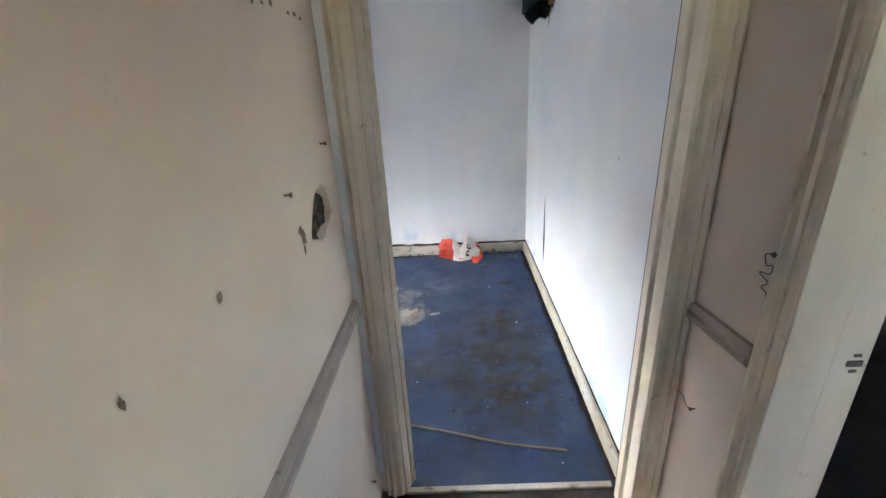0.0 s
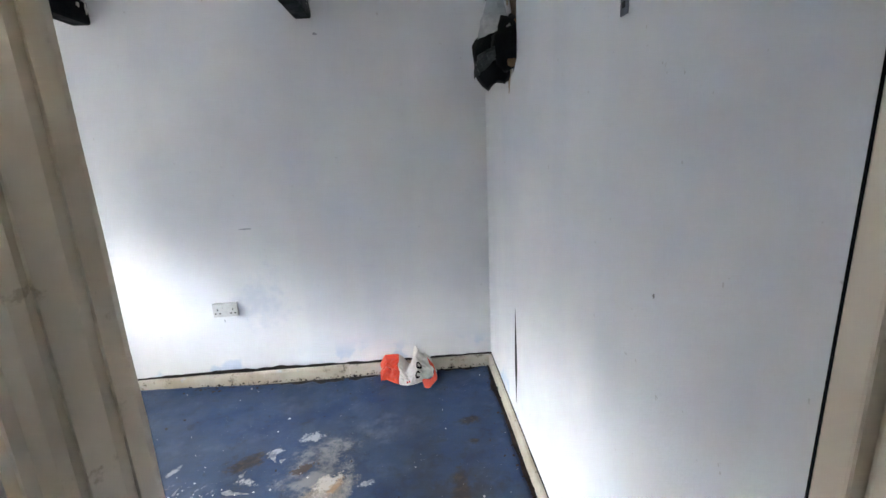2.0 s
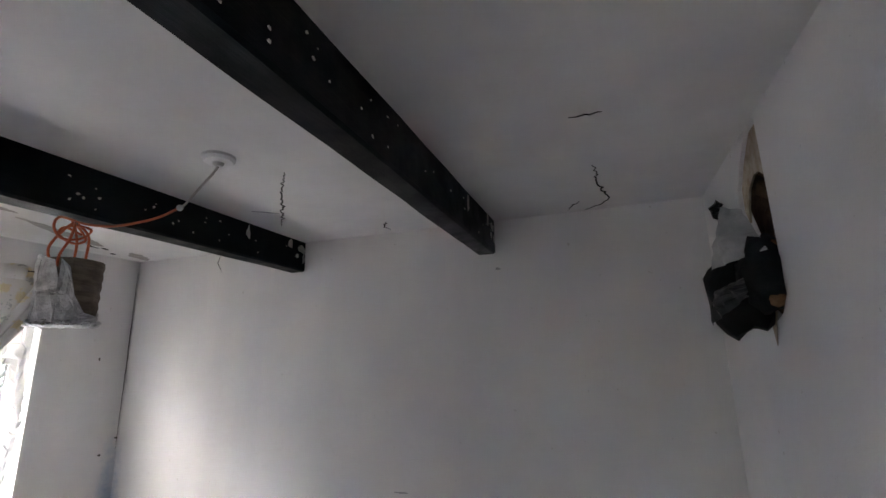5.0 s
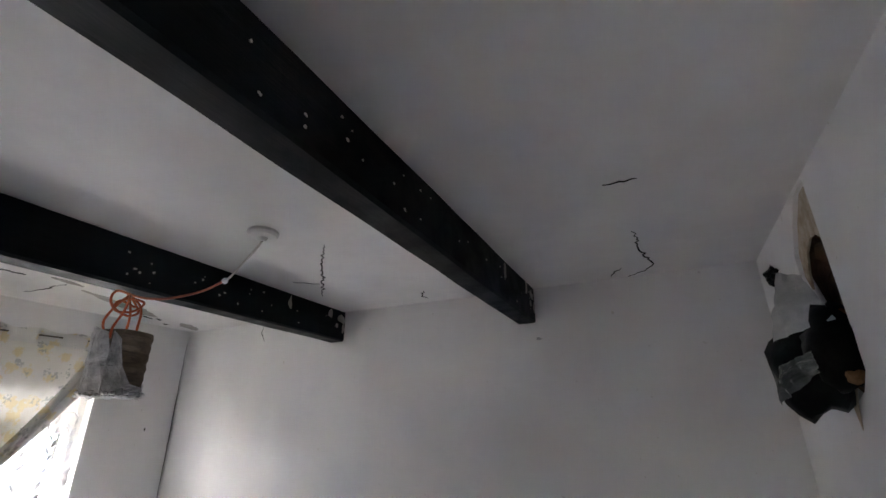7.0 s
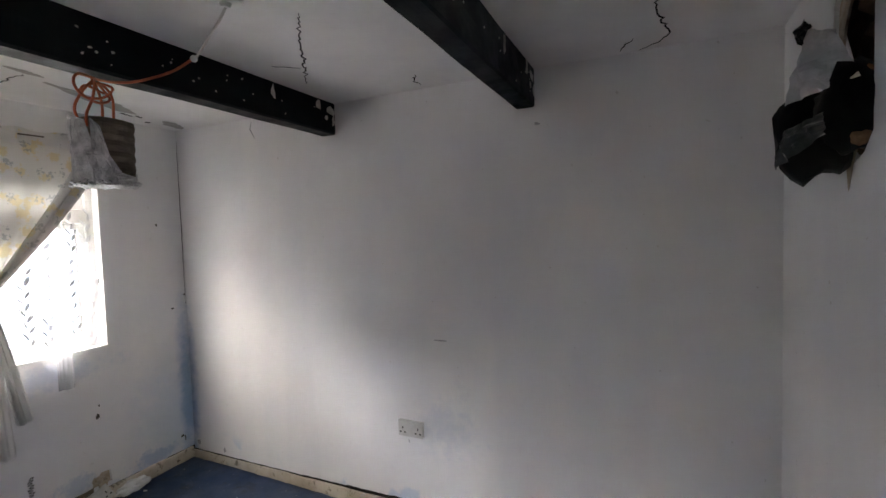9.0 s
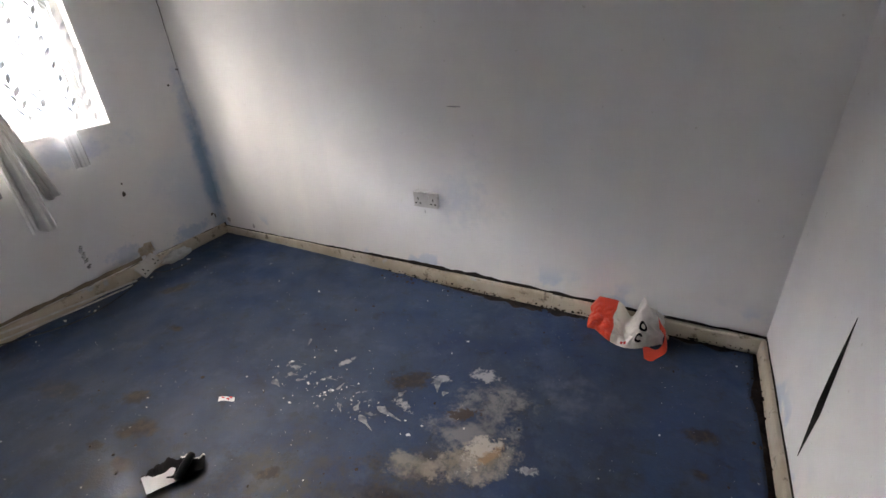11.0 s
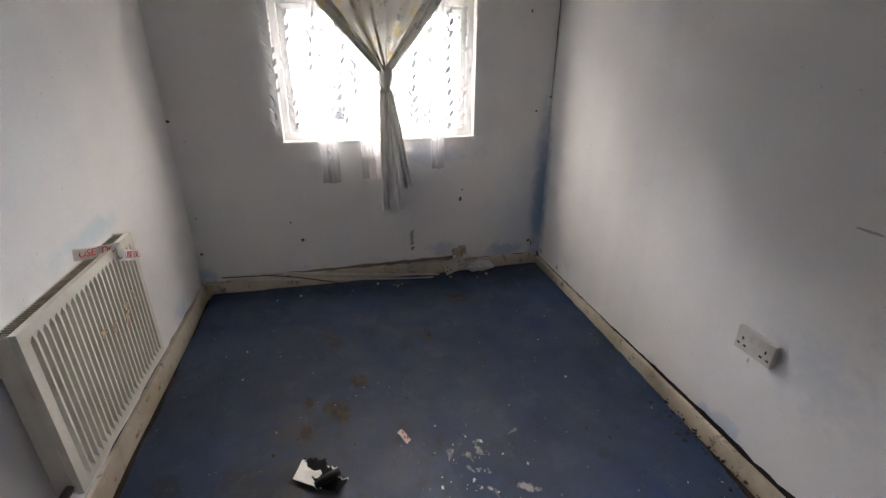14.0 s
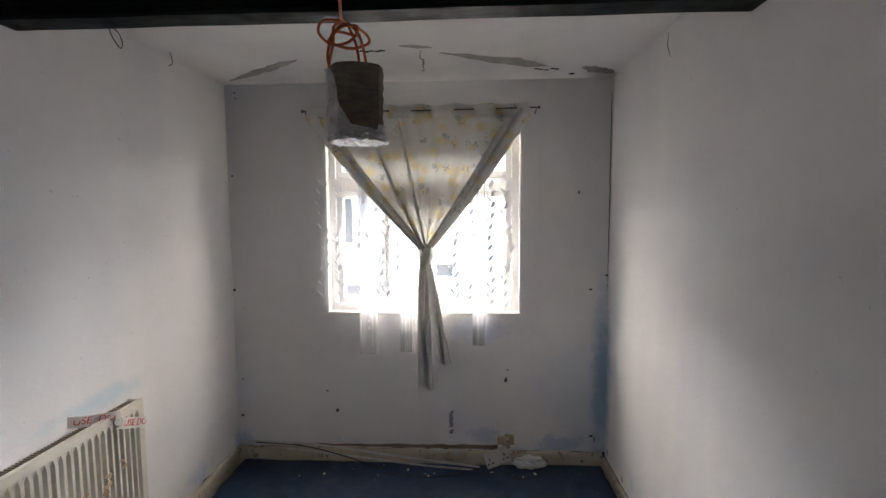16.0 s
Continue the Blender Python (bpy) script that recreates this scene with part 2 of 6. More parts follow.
def cloth(name, base, through, pattern=False, veil=0.0):
    n = Nodes(name)
    col = base
    if pattern:
        v = n.node("ShaderNodeTexVoronoi")
        v.inputs["Scale"].default_value = 12.0
        n.put(v.inputs["Vector"], n.pos)
        d = n.math("ADD", v.outputs["Distance"], n.math("MULTIPLY", n.math("SUBTRACT", n.noise(55, 3), 0.5), 0.9))
        col = n.mix(n.math("MULTIPLY", n.span(d, 0.40, 0.24), 0.75), base, (0.72, 0.60, 0.33))
        w = n.node("ShaderNodeTexVoronoi")
        w.inputs["Scale"].default_value = 11.5
        n.put(w.inputs["Vector"], n.pos)
        e = n.math("ADD", w.outputs["Distance"], n.math("MULTIPLY", n.math("SUBTRACT", n.noise(70, 3), 0.5), 1.1))
        col = n.mix(n.math("MULTIPLY", n.span(e, 0.22, 0.14), 0.7), col, (0.36, 0.38, 0.36))
    d = n.node("ShaderNodeBsdfDiffuse")
    t = n.node("ShaderNodeBsdfTranslucent")
    n.put(d.inputs["Color"], col)
    n.put(t.inputs["Color"], col)
    m = n.node("ShaderNodeMixShader")
    m.inputs[0].default_value = through
    n.t.links.new(d.outputs[0], m.inputs[1])
    n.t.links.new(t.outputs[0], m.inputs[2])
    last = m
    if veil:
        c = n.node("ShaderNodeBsdfTransparent")
        last = n.node("ShaderNodeMixShader")
        last.inputs[0].default_value = veil
        n.t.links.new(m.outputs[0], last.inputs[1])
        n.t.links.new(c.outputs[0], last.inputs[2])
    n.t.links.new(last.outputs[0], n.out.inputs["Surface"])
    return n.mat


def brick_far():
    n = Nodes("weathered_brick")
    b = n.node("ShaderNodeTexBrick")
    m = n.node("ShaderNodeMapping")
    m.inputs["Rotation"].default_value = (radians(90), 0, radians(90))
    n.put(m.inputs["Vector"], n.pos)
    n.t.links.new(m.outputs[0], b.inputs["Vector"])
    b.inputs["Scale"].default_value = 4.4
    b.inputs["Color1"].default_value = (0.13, 0.085, 0.07, 1)
    b.inputs["Color2"].default_value = (0.12, 0.085, 0.07, 1)
    b.inputs["Mortar"].default_value = (0.22, 0.20, 0.18, 1)
    return n.set(b.outputs["Color"], 0.85)


M_WALL, M_HALL, M_CREAM = plaster_white(), hall_paint(), gloss_cream()
M_SKIRT, M_FLOOR, M_BEAM = skirting_paint(), blue_floor(), beam_paint()
M_CEIL = simple("white_ceiling_paint", (0.80, 0.79, 0.78), (0.73, 0.72, 0.715), 2.5, 0.75, 0, 0.12)
# near-black colour holds the shade of the gaps over the skirting
M_MASONRY = simple("shade_black_masonry", (0.012, 0.010, 0.009), (0.022, 0.018, 0.015), 14, 0.95)
M_ROT = simple("rotten_floor_edge", (0.014, 0.010, 0.007), (0.045, 0.030, 0.020), 18, 0.95, 0, 0.8)
M_DADO = gloss_cream("mauve_brown_gloss", (0.34, 0.26, 0.22), (0.16, 0.11, 0.08))
M_UPVC = simple("white_plastic", (0.80, 0.80, 0.79), (0.74, 0.74, 0.73), 6, 0.35, 0, 0.0)
M_SOCKET = simple("off_white_socket_plastic", (0.56, 0.55, 0.53), (0.48, 0.465, 0.44), 20, 0.4, 0, 0.05)
M_DARK = simple("dark_slot", (0.03, 0.03, 0.03), (0.05, 0.045, 0.04), 20, 0.7, 0, 0.0)
M_RAD = simple("radiator_enamel", (0.66, 0.63, 0.56), (0.58, 0.55, 0.48), 5, 0.4, 0, 0.05)
M_RUST = simple("rust_stain", (0.36, 0.22, 0.13), (0.5, 0.36, 0.24), 40, 0.8, 0, 0.2)
M_GRILLE = simple("dusty_grille", (0.30, 0.27, 0.22), (0.2, 0.17, 0.13), 30, 0.7, 0, 0.2)
M_METAL = simple("tarnished_steel", (0.15, 0.125, 0.10), (0.09, 0.07, 0.055), 30, 0.6, 0.3, 0.1)
M_CURTAIN = cloth("floral_curtain_cloth", (0.74, 0.72, 0.67), 0.06, True)
M_CURTAIN2 = cloth("folded_curtain_cloth", (0.70, 0.69, 0.66), 0.02, True)
M_CURTAIN3 = cloth("hanging_curtain_cloth", (0.78, 0.775, 0.765), 0.08, False)
M_NET = cloth("net_veil", (0.84, 0.85, 0.86), 0.5, False, 0.965)
M_NETTAIL = cloth("gathered_net", (0.84, 0.85, 0.87), 0.06, False, 0.6)
M_LACE = cloth("lace_thread", (0.72, 0.73, 0.75), 0.008, False)
M_ORANGE = simple("orange_cable", (0.62, 0.13, 0.035), (0.5, 0.09, 0.03), 15, 0.45, 0, 0.0)
M_WCABLE = simple("white_cable", (0.62, 0.60, 0.56), (0.5, 0.47, 0.43), 15, 0.5, 0, 0.0)
M_BCABLE = simple("black_cable", (0.02, 0.02, 0.022), (0.04, 0.04, 0.042), 15, 0.5, 0, 0.0)
M_CARD = simple("brown_cardboard", (0.20, 0.155, 0.115), (0.13, 0.10, 0.075), 25, 0.85, 0, 0.5, (1, 1, 4))
M_FOIL = simple("crumpled_foil", (0.62, 0.62, 0.62), (0.36, 0.36, 0.37), 26, 0.3, 0.9, 1.0)
M_BLACKBAG = simple("black_plastic_bag", (0.006, 0.007, 0.008), (0.012, 0.015, 0.016), 14, 0.4, 0, 0.4)
M_GREYBAG = simple("grey_plastic", (0.50, 0.51, 0.52), (0.36, 0.38, 0.39), 12, 0.45, 0, 0.3)
M_GREYBAG2 = simple("smoky_plastic", (0.075, 0.088, 0.088), (0.02, 0.026, 0.026), 12, 0.35, 0, 0.3)
M_TAN = simple("broken_plaster_edge", (0.52, 0.45, 0.36), (0.38, 0.29, 0.2), 22, 0.9, 0, 0.6)
M_BROWNDIRT = simple("brown_cavity_rubble", (0.085, 0.055, 0.035), (0.16, 0.10, 0.06), 22, 0.95, 0, 0.9)
M_BLACKBAG.node_tree.nodes["Principled BSDF"].inputs["Specular IOR Level"].default_value = 0.12
M_RED = simple("red_carrier_plastic", (0.66, 0.055, 0.02), (0.55, 0.04, 0.018), 10, 0.4, 0, 0.2)
M_BAGWHITE = simple("white_carrier_plastic", (0.74, 0.71, 0.66), (0.62, 0.59, 0.54), 10, 0.42, 0, 0.3)
# black for print, cracks and packet lining, also for painted shade in gap and slit
M_INK_SHADE = simple("black_print_and_shade", (0.004, 0.004, 0.005), (0.007, 0.007, 0.008), 30, 0.85, 0, 0.0)
M_INK_SHADE.node_tree.nodes["Principled BSDF"].inputs["Specular IOR Level"].default_value = 0.1
M_PAPER = simple("white_paper", (0.72, 0.72, 0.71), (0.62, 0.62, 0.61), 14, 0.6, 0, 0.2)
M_TAPE = simple("white_warning_tape", (0.74, 0.72, 0.71), (0.66, 0.64, 0.63), 10, 0.4, 0, 0.0)
M_REDINK = simple("red_print", (0.62, 0.05, 0.06), (0.5, 0.04, 0.05), 30, 0.5, 0, 0.0)
M_STICK = simple("pale_wood_strip", (0.34, 0.24, 0.13), (0.25, 0.17, 0.09), 12, 0.7, 0, 0.3, (0.2, 1, 1))
M_HALLFLOOR = simple("dark_hall_floor", (0.055, 0.045, 0.04), (0.03, 0.026, 0.024), 8, 0.75, 0, 0.4)
M_ASPHALT = simple("asphalt", (0.045, 0.045, 0.045), (0.055, 0.055, 0.055), 3, 0.9, 0, 0.2)
# kept pale to throw sunlight up to the ceiling
M_BOUNCE_PAVE = simple("paving", (0.36, 0.35, 0.33), (0.29, 0.28, 0.27), 2, 0.9, 0, 0.2)
M_BRICK, M_RENDER = brick_far(), simple("pale_render", (0.50, 0.49, 0.47), (0.44, 0.43, 0.41), 1.5, 0.9, 0, 0.1)
M_SLATE = simple("roof_slate", (0.10, 0.10, 0.11), (0.14, 0.14, 0.15), 3, 0.7, 0, 0.2)
M_CHIP = simple("flaked_white", (0.66, 0.65, 0.63), (0.52, 0.5, 0.47), 30, 0.8, 0, 0.1)
M_GLASS = bpy.data.materials.new("clear_glass")
M_GLASS.use_nodes = True
_g = M_GLASS.node_tree
_mix, _tr, _gl, _fr = (_g.nodes.new(k) for k in ("ShaderNodeMixShader", "ShaderNodeBsdfTransparent", "ShaderNodeBsdfGlossy", "ShaderNodeFresnel"))
_gl.inputs["Roughness"].default_value = 0.02
_g.links.new(_fr.outputs[0], _mix.inputs[0])
_g.links.new(_tr.outputs[0], _mix.inputs[1])
_g.links.new(_gl.outputs[0], _mix.inputs[2])
_g.links.new(_mix.outputs[0], _g.nodes["Material Output"].inputs["Surface"])


# ---- mesh helpers ----
def part(name, bm, material, parent=None, label="", smooth=False, bevel=0.0, recalc=True):
    if recalc:
        bmesh.ops.recalc_face_normals(bm, faces=bm.faces)
    me = bpy.data.meshes.new(name)
    bm.to_mesh(me)
    bm.free()
    for m in material if isinstance(material, (list, tuple)) else (material,):
        me.materials.append(m)
    if smooth:
        me.polygons.foreach_set("use_smooth", [True] * len(me.polygons))
    ob = new(name, me)
    if parent is not None:
        ob.parent = parent
        if parent.data is None:
            ob.matrix_parent_inverse = parent.matrix_world.inverted()
    if label:
        ob["label"] = label
    if bevel:
        b = ob.modifiers.new("bevel", "BEVEL")
        b.width, b.segments, b.limit_method, b.angle_limit = bevel, 2, "ANGLE", radians(40)
    return ob


def thing(name, at, label, category, group="", kind=""):
    ob = new(name)
    ob.empty_display_size = 0.05
    ob.matrix_world = Matrix.Translation(at) if isinstance(at, (tuple, list, Vector)) else at
    bpy.context.view_layer.update()
    return tagged(ob, label, category, group, kind)


def box(bm, x0, x1, y0, y1, z0, z1, mi=0):
    v = [bm.verts.new(p) for p in ((x0, y0, z0), (x1, y0, z0), (x1, y1, z0), (x0, y1, z0), (x0, y0, z1), (x1, y0, z1), (x1, y1, z1), (x0, y1, z1))]
    for f in ((3, 2, 1, 0), (4, 5, 6, 7), (0, 1, 5, 4), (1, 2, 6, 5), (2, 3, 7, 6), (3, 0, 4, 7)):
        bm.faces.new([v[i] for i in f]).material_index = mi
    return bm


def put3(axis, u, v, w):
    return {"x": (w, u, v), "y": (u, w, v), "z": (u, v, w)}[axis]


def slab(bm, axis, outer, holes, a, b):
    """A flat sheet with holes, from a to b along the axis; outlines lie in the other two axes."""
    loops = [outer, *holes]
    edges = []
    for loop in loops:
        vs = [bm.verts.new(put3(axis, u, v, a)) for u, v in loop]
        edges += [bm.edges.new((vs[i], vs[(i + 1) % len(vs)])) for i in range(len(vs))]
    made = bmesh.ops.triangle_fill(bm, use_beauty=True, use_dissolve=False, edges=edges)
    faces = [g for g in made["geom"] if isinstance(g, bmesh.types.BMFace)]
    out = bmesh.ops.extrude_face_region(bm, geom=faces, use_keep_orig=True)
    shift = Vector(put3(axis, 0, 0, b - a))
    bmesh.ops.translate(bm, verts=[g for g in out["geom"] if isinstance(g, bmesh.types.BMVert)], vec=shift)
    return bm


def tube(bm, pts, r, sides=6, mi=0):
    pts = [Vector(p) for p in pts]
    rings = []
    up = Vector((0.31, 0.2, 0.93)).normalized()
    for i, p in enumerate(pts):
        d = (pts[min(i + 1, len(pts) - 1)] - pts[max(i - 1, 0)]).normalized()
        if abs(d.dot(up)) > 0.97:
            up = Vector((0.9, 0.3, 0.1)).normalized()
        s = d.cross(up).normalized()
        u = s.cross(d)
        rr = r[i] if isinstance(r, (list, tuple)) else r
        rings.append([bm.verts.new(p + rr * (math.cos(a) * s + math.sin(a) * u)) for a in (math.tau * k / sides for k in range(sides))])
    for a, b in zip(rings, rings[1:]):
        for k in range(sides):
            bm.faces.new((a[k], a[(k + 1) % sides], b[(k + 1) % sides], b[k])).material_index = mi
    bm.faces.new(rings[0][::-1]).material_index = mi
    bm.faces.new(rings[-1]).material_index = mi
    return bm


def smooth_path(ctrl, steps=8):
    c = [Vector(p) for p in ctrl]
    c = [2 * c[0] - c[1], *c, 2 * c[-1] - c[-2]]
    out = []
    for i in range(1, len(c) - 2):
        for k in range(steps):
            t = k / steps
            out.append(0.5 * (2 * c[i] + (c[i + 1] - c[i - 1]) * t + (2 * c[i - 1] - 5 * c[i] + 4 * c[i + 1] - c[i + 2]) * t * t + (3 * c[i] - c[i - 1] - 3 * c[i + 1] + c[i + 2]) * t**3))
    return out + [c[-2]]


def ragged(a, b, n, rnd, amp):
    """Uneven points between two places on a line, ends kept."""
    (u0, v0), (u1, v1) = a, b
    return [(u0 + (u1 - u0) * k / n, v0 + (v1 - v0) * k / n + (rnd.uniform(-amp, amp) if 0 < k < n else 0)) for k in range(n + 1)]


def blob_outline(cu, cv, ru, rv, rnd, n=14, rough=0.3):
    return [(cu + ru * s * math.cos(a), cv + rv * s * math.sin(a)) for a, s in ((math.tau * k / n, 1 + rnd.uniform(-rough, rough)) for k in range(n))]


def grid(bm, nu, nv, fn, thick=0.0, mi=0):
    vs = [[bm.verts.new(fn(i / nu, j / nv)) for j in range(nv + 1)] for i in range(nu + 1)]
    for i in range(nu):
        for j in range(nv):
            bm.faces.new((vs[i][j], vs[i + 1][j], vs[i + 1][j + 1], vs[i][j + 1])).material_index = mi
    return vs


def solidify(ob, t):
    m = ob.modifiers.new("thickness", "SOLIDIFY")
    m.thickness, m.offset = t, 0
    return ob


def lettering(name, text, size, material, m, parent, depth=0.0006):
    cu = bpy.data.curves.new(name, "FONT")
    cu.body, cu.size, cu.extrude = text, size, depth
    tmp = bpy.data.objects.new(name, cu)
    scene.collection.objects.link(tmp)
    bpy.context.view_layer.update()
    me = bpy.data.meshes.new_from_object(tmp.evaluated_get(bpy.context.evaluated_depsgraph_get()))
    bpy.data.objects.remove(tmp)
    me.materials.clear()
    me.materials.append(material)
    ob = new(name, me)
    ob.parent = parent
    if parent.data is None:
        ob.matrix_parent_inverse = parent.matrix_world.inverted()
    ob.matrix_basis = m
    return ob


rnd = random.Random(7)

# ---- structure of the room ----
def structure(ob, label):
    return tagged(ob, label, "", "", "structure")


WY0, WY1, WZ0, WZ1 = 1.853, 3.003, 0.93, 1.985
HOLE_E = [(2.757, 2.262), (2.755, 2.0), (2.752, 1.765), (2.80, 1.72), (2.86, 1.70), (2.93, 1.735), (2.955, 1.85), (2.955, 1.97), (3.01, 2.06), (3.005, 2.13), (2.94, 2.20), (2.85, 2.262)]
HOLE_W = [(2.865, 0.125), (2.87, 0.175), (2.90, 0.185), (2.915, 0.205), (2.965, 0.20), (2.972, 0.125)]

def north_foot():
    pts = []
    for k in range(111):
        x = XW + (XE - XW) * k / 110
        gap = 0.003 + 0.020 * math.exp(-(((x + 0.95) / 0.75) ** 2)) + (0.003 if x > -0.1 else 0)
        pts.append((x, 0.077 + gap * (1 + 0.8 * noise.noise((x * 13, 3, 0))) + 0.003 * noise.noise((x * 40, 1, 0))))
    return pts


# plaster skins with an uneven lower edge that leaves a gap over the skirting
bm = slab(bmesh.new(), "y", north_foot() + [(XE, ZC), (XW, ZC)], [], YN, YN + 0.03)
structure(part("wall_north", bm, M_WALL), "white painted plaster wall with a ragged lower edge")
bm = slab(bmesh.new(), "x", ragged((YS, 0.101), (YN, 0.104), 40, rnd, 0.004) + [(YN, ZC), (YS, ZC)], [[(WY0, WZ0), (WY1, WZ0), (WY1, WZ1), (WY0, WZ1)], HOLE_W], XW, XW - 0.03)
structure(part("wall_west", bm, M_WALL), "white painted window wall with blue paint showing through")
bm = slab(bmesh.new(), "x", ragged((1.21, 0.089), (YN, 0.089), 40, rnd, 0.003) + [(YN, ZC), (1.21, ZC)], [HOLE_E], XE, XE + 0.028)
structure(part("wall_east", bm, M_WALL), "white painted plasterboard wall with a torn hole and a slit")
bm = slab(bmesh.new(), "y", ragged((XW, 0.104), (-0.27, 0.103), 40, rnd, 0.005) + [(-0.27, 2.04), (XE, 2.04), (XE, ZC), (XW, ZC)], [], YS, YS - 0.03)
structure(part("wall_south", bm, M_WALL), "white painted plaster wall behind the radiator")

# masonry behind the skins
bm = box(bmesh.new(), XW - 0.2, XE + 0.25, YN + 0.031, YN + 0.2, -0.12, ZC + 0.2)
structure(part("masonry_north", bm, M_MASONRY), "masonry behind the plaster, blackened to paint shade in the gaps")
bm = slab(bmesh.new(), "x", [(YS - 0.2, -0.12), (YN + 0.03, -0.12), (YN + 0.03, ZC + 0.2), (YS - 0.2, ZC + 0.2)], [[(WY0, WZ0), (WY1, WZ0), (WY1, WZ1), (WY0, WZ1)]], XW - 0.06, XW - 0.24)
structure(part("masonry_west", bm, M_MASONRY), "masonry behind the window wall, blackened to paint shade in the gaps")
bm = box(bmesh.new(), XE + 0.14, XE + 0.25, 1.0, YN + 0.03, -0.12, ZC + 0.2)
structure(part("masonry_east", bm, M_BROWNDIRT), "brown rubble in the wall cavity")
bm = box(bmesh.new(), XW - 0.2, -0.42, YS - 0.12, YS - 0.031, -0.12, ZC + 0.2)
structure(part("masonry_south", bm, M_MASONRY), "masonry behind the plaster, blackened to paint shade in the gaps")

# floor covering over rotten boards
bm = box(bmesh.new(), XW - 0.24, XE + 0.25, 1.2, YN + 0.2, -0.12, -0.012)
structure(part("subfloor", bm, M_ROT), "rotten brown subfloor showing at the edges")


def floor_z(x, y):
    """The floor rises a little towards the window wall and the north wall."""
    a = min(1.0, max(0.0, (-0.4 - x) / 2.2))
    b = min(1.0, max(0.0, (y - 2.75) / 0.7))
    return 0.030 * a * a * (3 - 2 * a) + 0.010 * b * b * (3 - 2 * b)


def carpet(u, v):
    x0 = XW + 0.034 + 0.014 * noise.noise((9, v * 13, 0))
    x1 = XE - 0.036 - 0.022 * max(0, noise.noise((3, v * 13, 0))) - 0.012 * max(0, 1 - abs(v - 0.88) / 0.12)
    x = x0 + (x1 - x0) * u
    bite = 0.010 + 0.066 * math.exp(-(((x + 0.45) / 0.5) ** 2)) + 0.045 * math.exp(-(((x - 0.42) / 0.14) ** 2))
    y1 = YN - 0.026 - bite * (0.75 + 0.5 * noise.noise((x * 14, 7, 0))) - 0.006 * abs(noise.noise((x * 30, 2, 0)))
    s = min(1.0, max(0.0, (-0.17 - x) / 0.05))
    y0 = 1.2395 + s * (YS + 0.05 + 0.025 * noise.noise((x * 5, 1, 0)) - 1.2395)
    y = y0 + (y1 - y0) * v
    return (x, y, floor_z(x, y) + 0.0015 * noise.noise((x * 4, y * 4, 5)) - 0.0015)


bm = bmesh.new()
grid(bm, 220, 150, carpet)
cp = structure(part("floor", bm, M_FLOOR, smooth=True, recalc=False), "worn blue floor covering with paint spills and dirt")
m = cp.modifiers.new("thickness", "SOLIDIFY")
m.thickness, m.offset = 0.007, -1

# ceiling
bm = box(bmesh.new(), XW - 0.24, XE + 0.25, 1.2, YN + 0.2, ZC, ZC + 0.12)
structure(part("ceiling", bm, M_CEIL), "white painted ceiling with cracks")


# ---- skirting ----
def skirting(name, along, a, b, face, depth, h, label, seed, bend=0.004):
    bm = bmesh.new()
    n = max(4, int(abs(b - a) / 0.07))
    prof = [(0, 0), (1, 0), (1, 0.86), (0.75, 0.98), (0.3, 1.0), (0, 1.0)]
    rings = []
    for k in range(n + 1):
        u = a + (b - a) * k / n
        w = bend * noise.noise((u * 3.1, seed, 0.4))
        hh = h + 0.006 * noise.noise((u * 7, seed, 2.0))
        ring = []
        for d, z in prof:
            off = face + depth * d + (w if d else 0)
            ring.append(bm.verts.new((u, off, hh * z - 0.01) if along == "x" else (off, u, hh * z - 0.01)))
        rings.append(ring)
    for p, q in zip(rings, rings[1:]):
        for k in range(len(prof)):
            bm.faces.new((p[k], p[(k + 1) % len(prof)], q[(k + 1) % len(prof)], q[k]))
    bm.faces.new(rings[0])
    bm.faces.new(rings[-1][::-1])
    return structure(part(name, bm, M_SKIRT), label)


lab = "scuffed cream skirting board with dark gaps"
skirting("baseboard_north_a", "x", XW, -2.12, YN, -0.016, 0.083, lab, 1)
skirting("baseboard_north_b", "x", -2.1185, -0.2985, YN, -0.017, 0.086, lab, 2)
skirting("baseboard_north_c", "x", -0.296, XE, YN, -0.016, 0.08, lab, 3)
skirting("baseboard_east", "y", 1.215, YN - 0.02, XE, -0.015, 0.083, lab, 4)
skirting("baseboard_west", "y", YS, YN - 0.02, XW, 0.018, 0.112, "cream skirting board with a ragged floor edge under the window", 5, 0.008)
skirting("baseboard_south", "x", XW + 0.02, -0.28, YS, 0.02, 0.11, "chipped cream skirting board below the radiator", 6, 0.008)

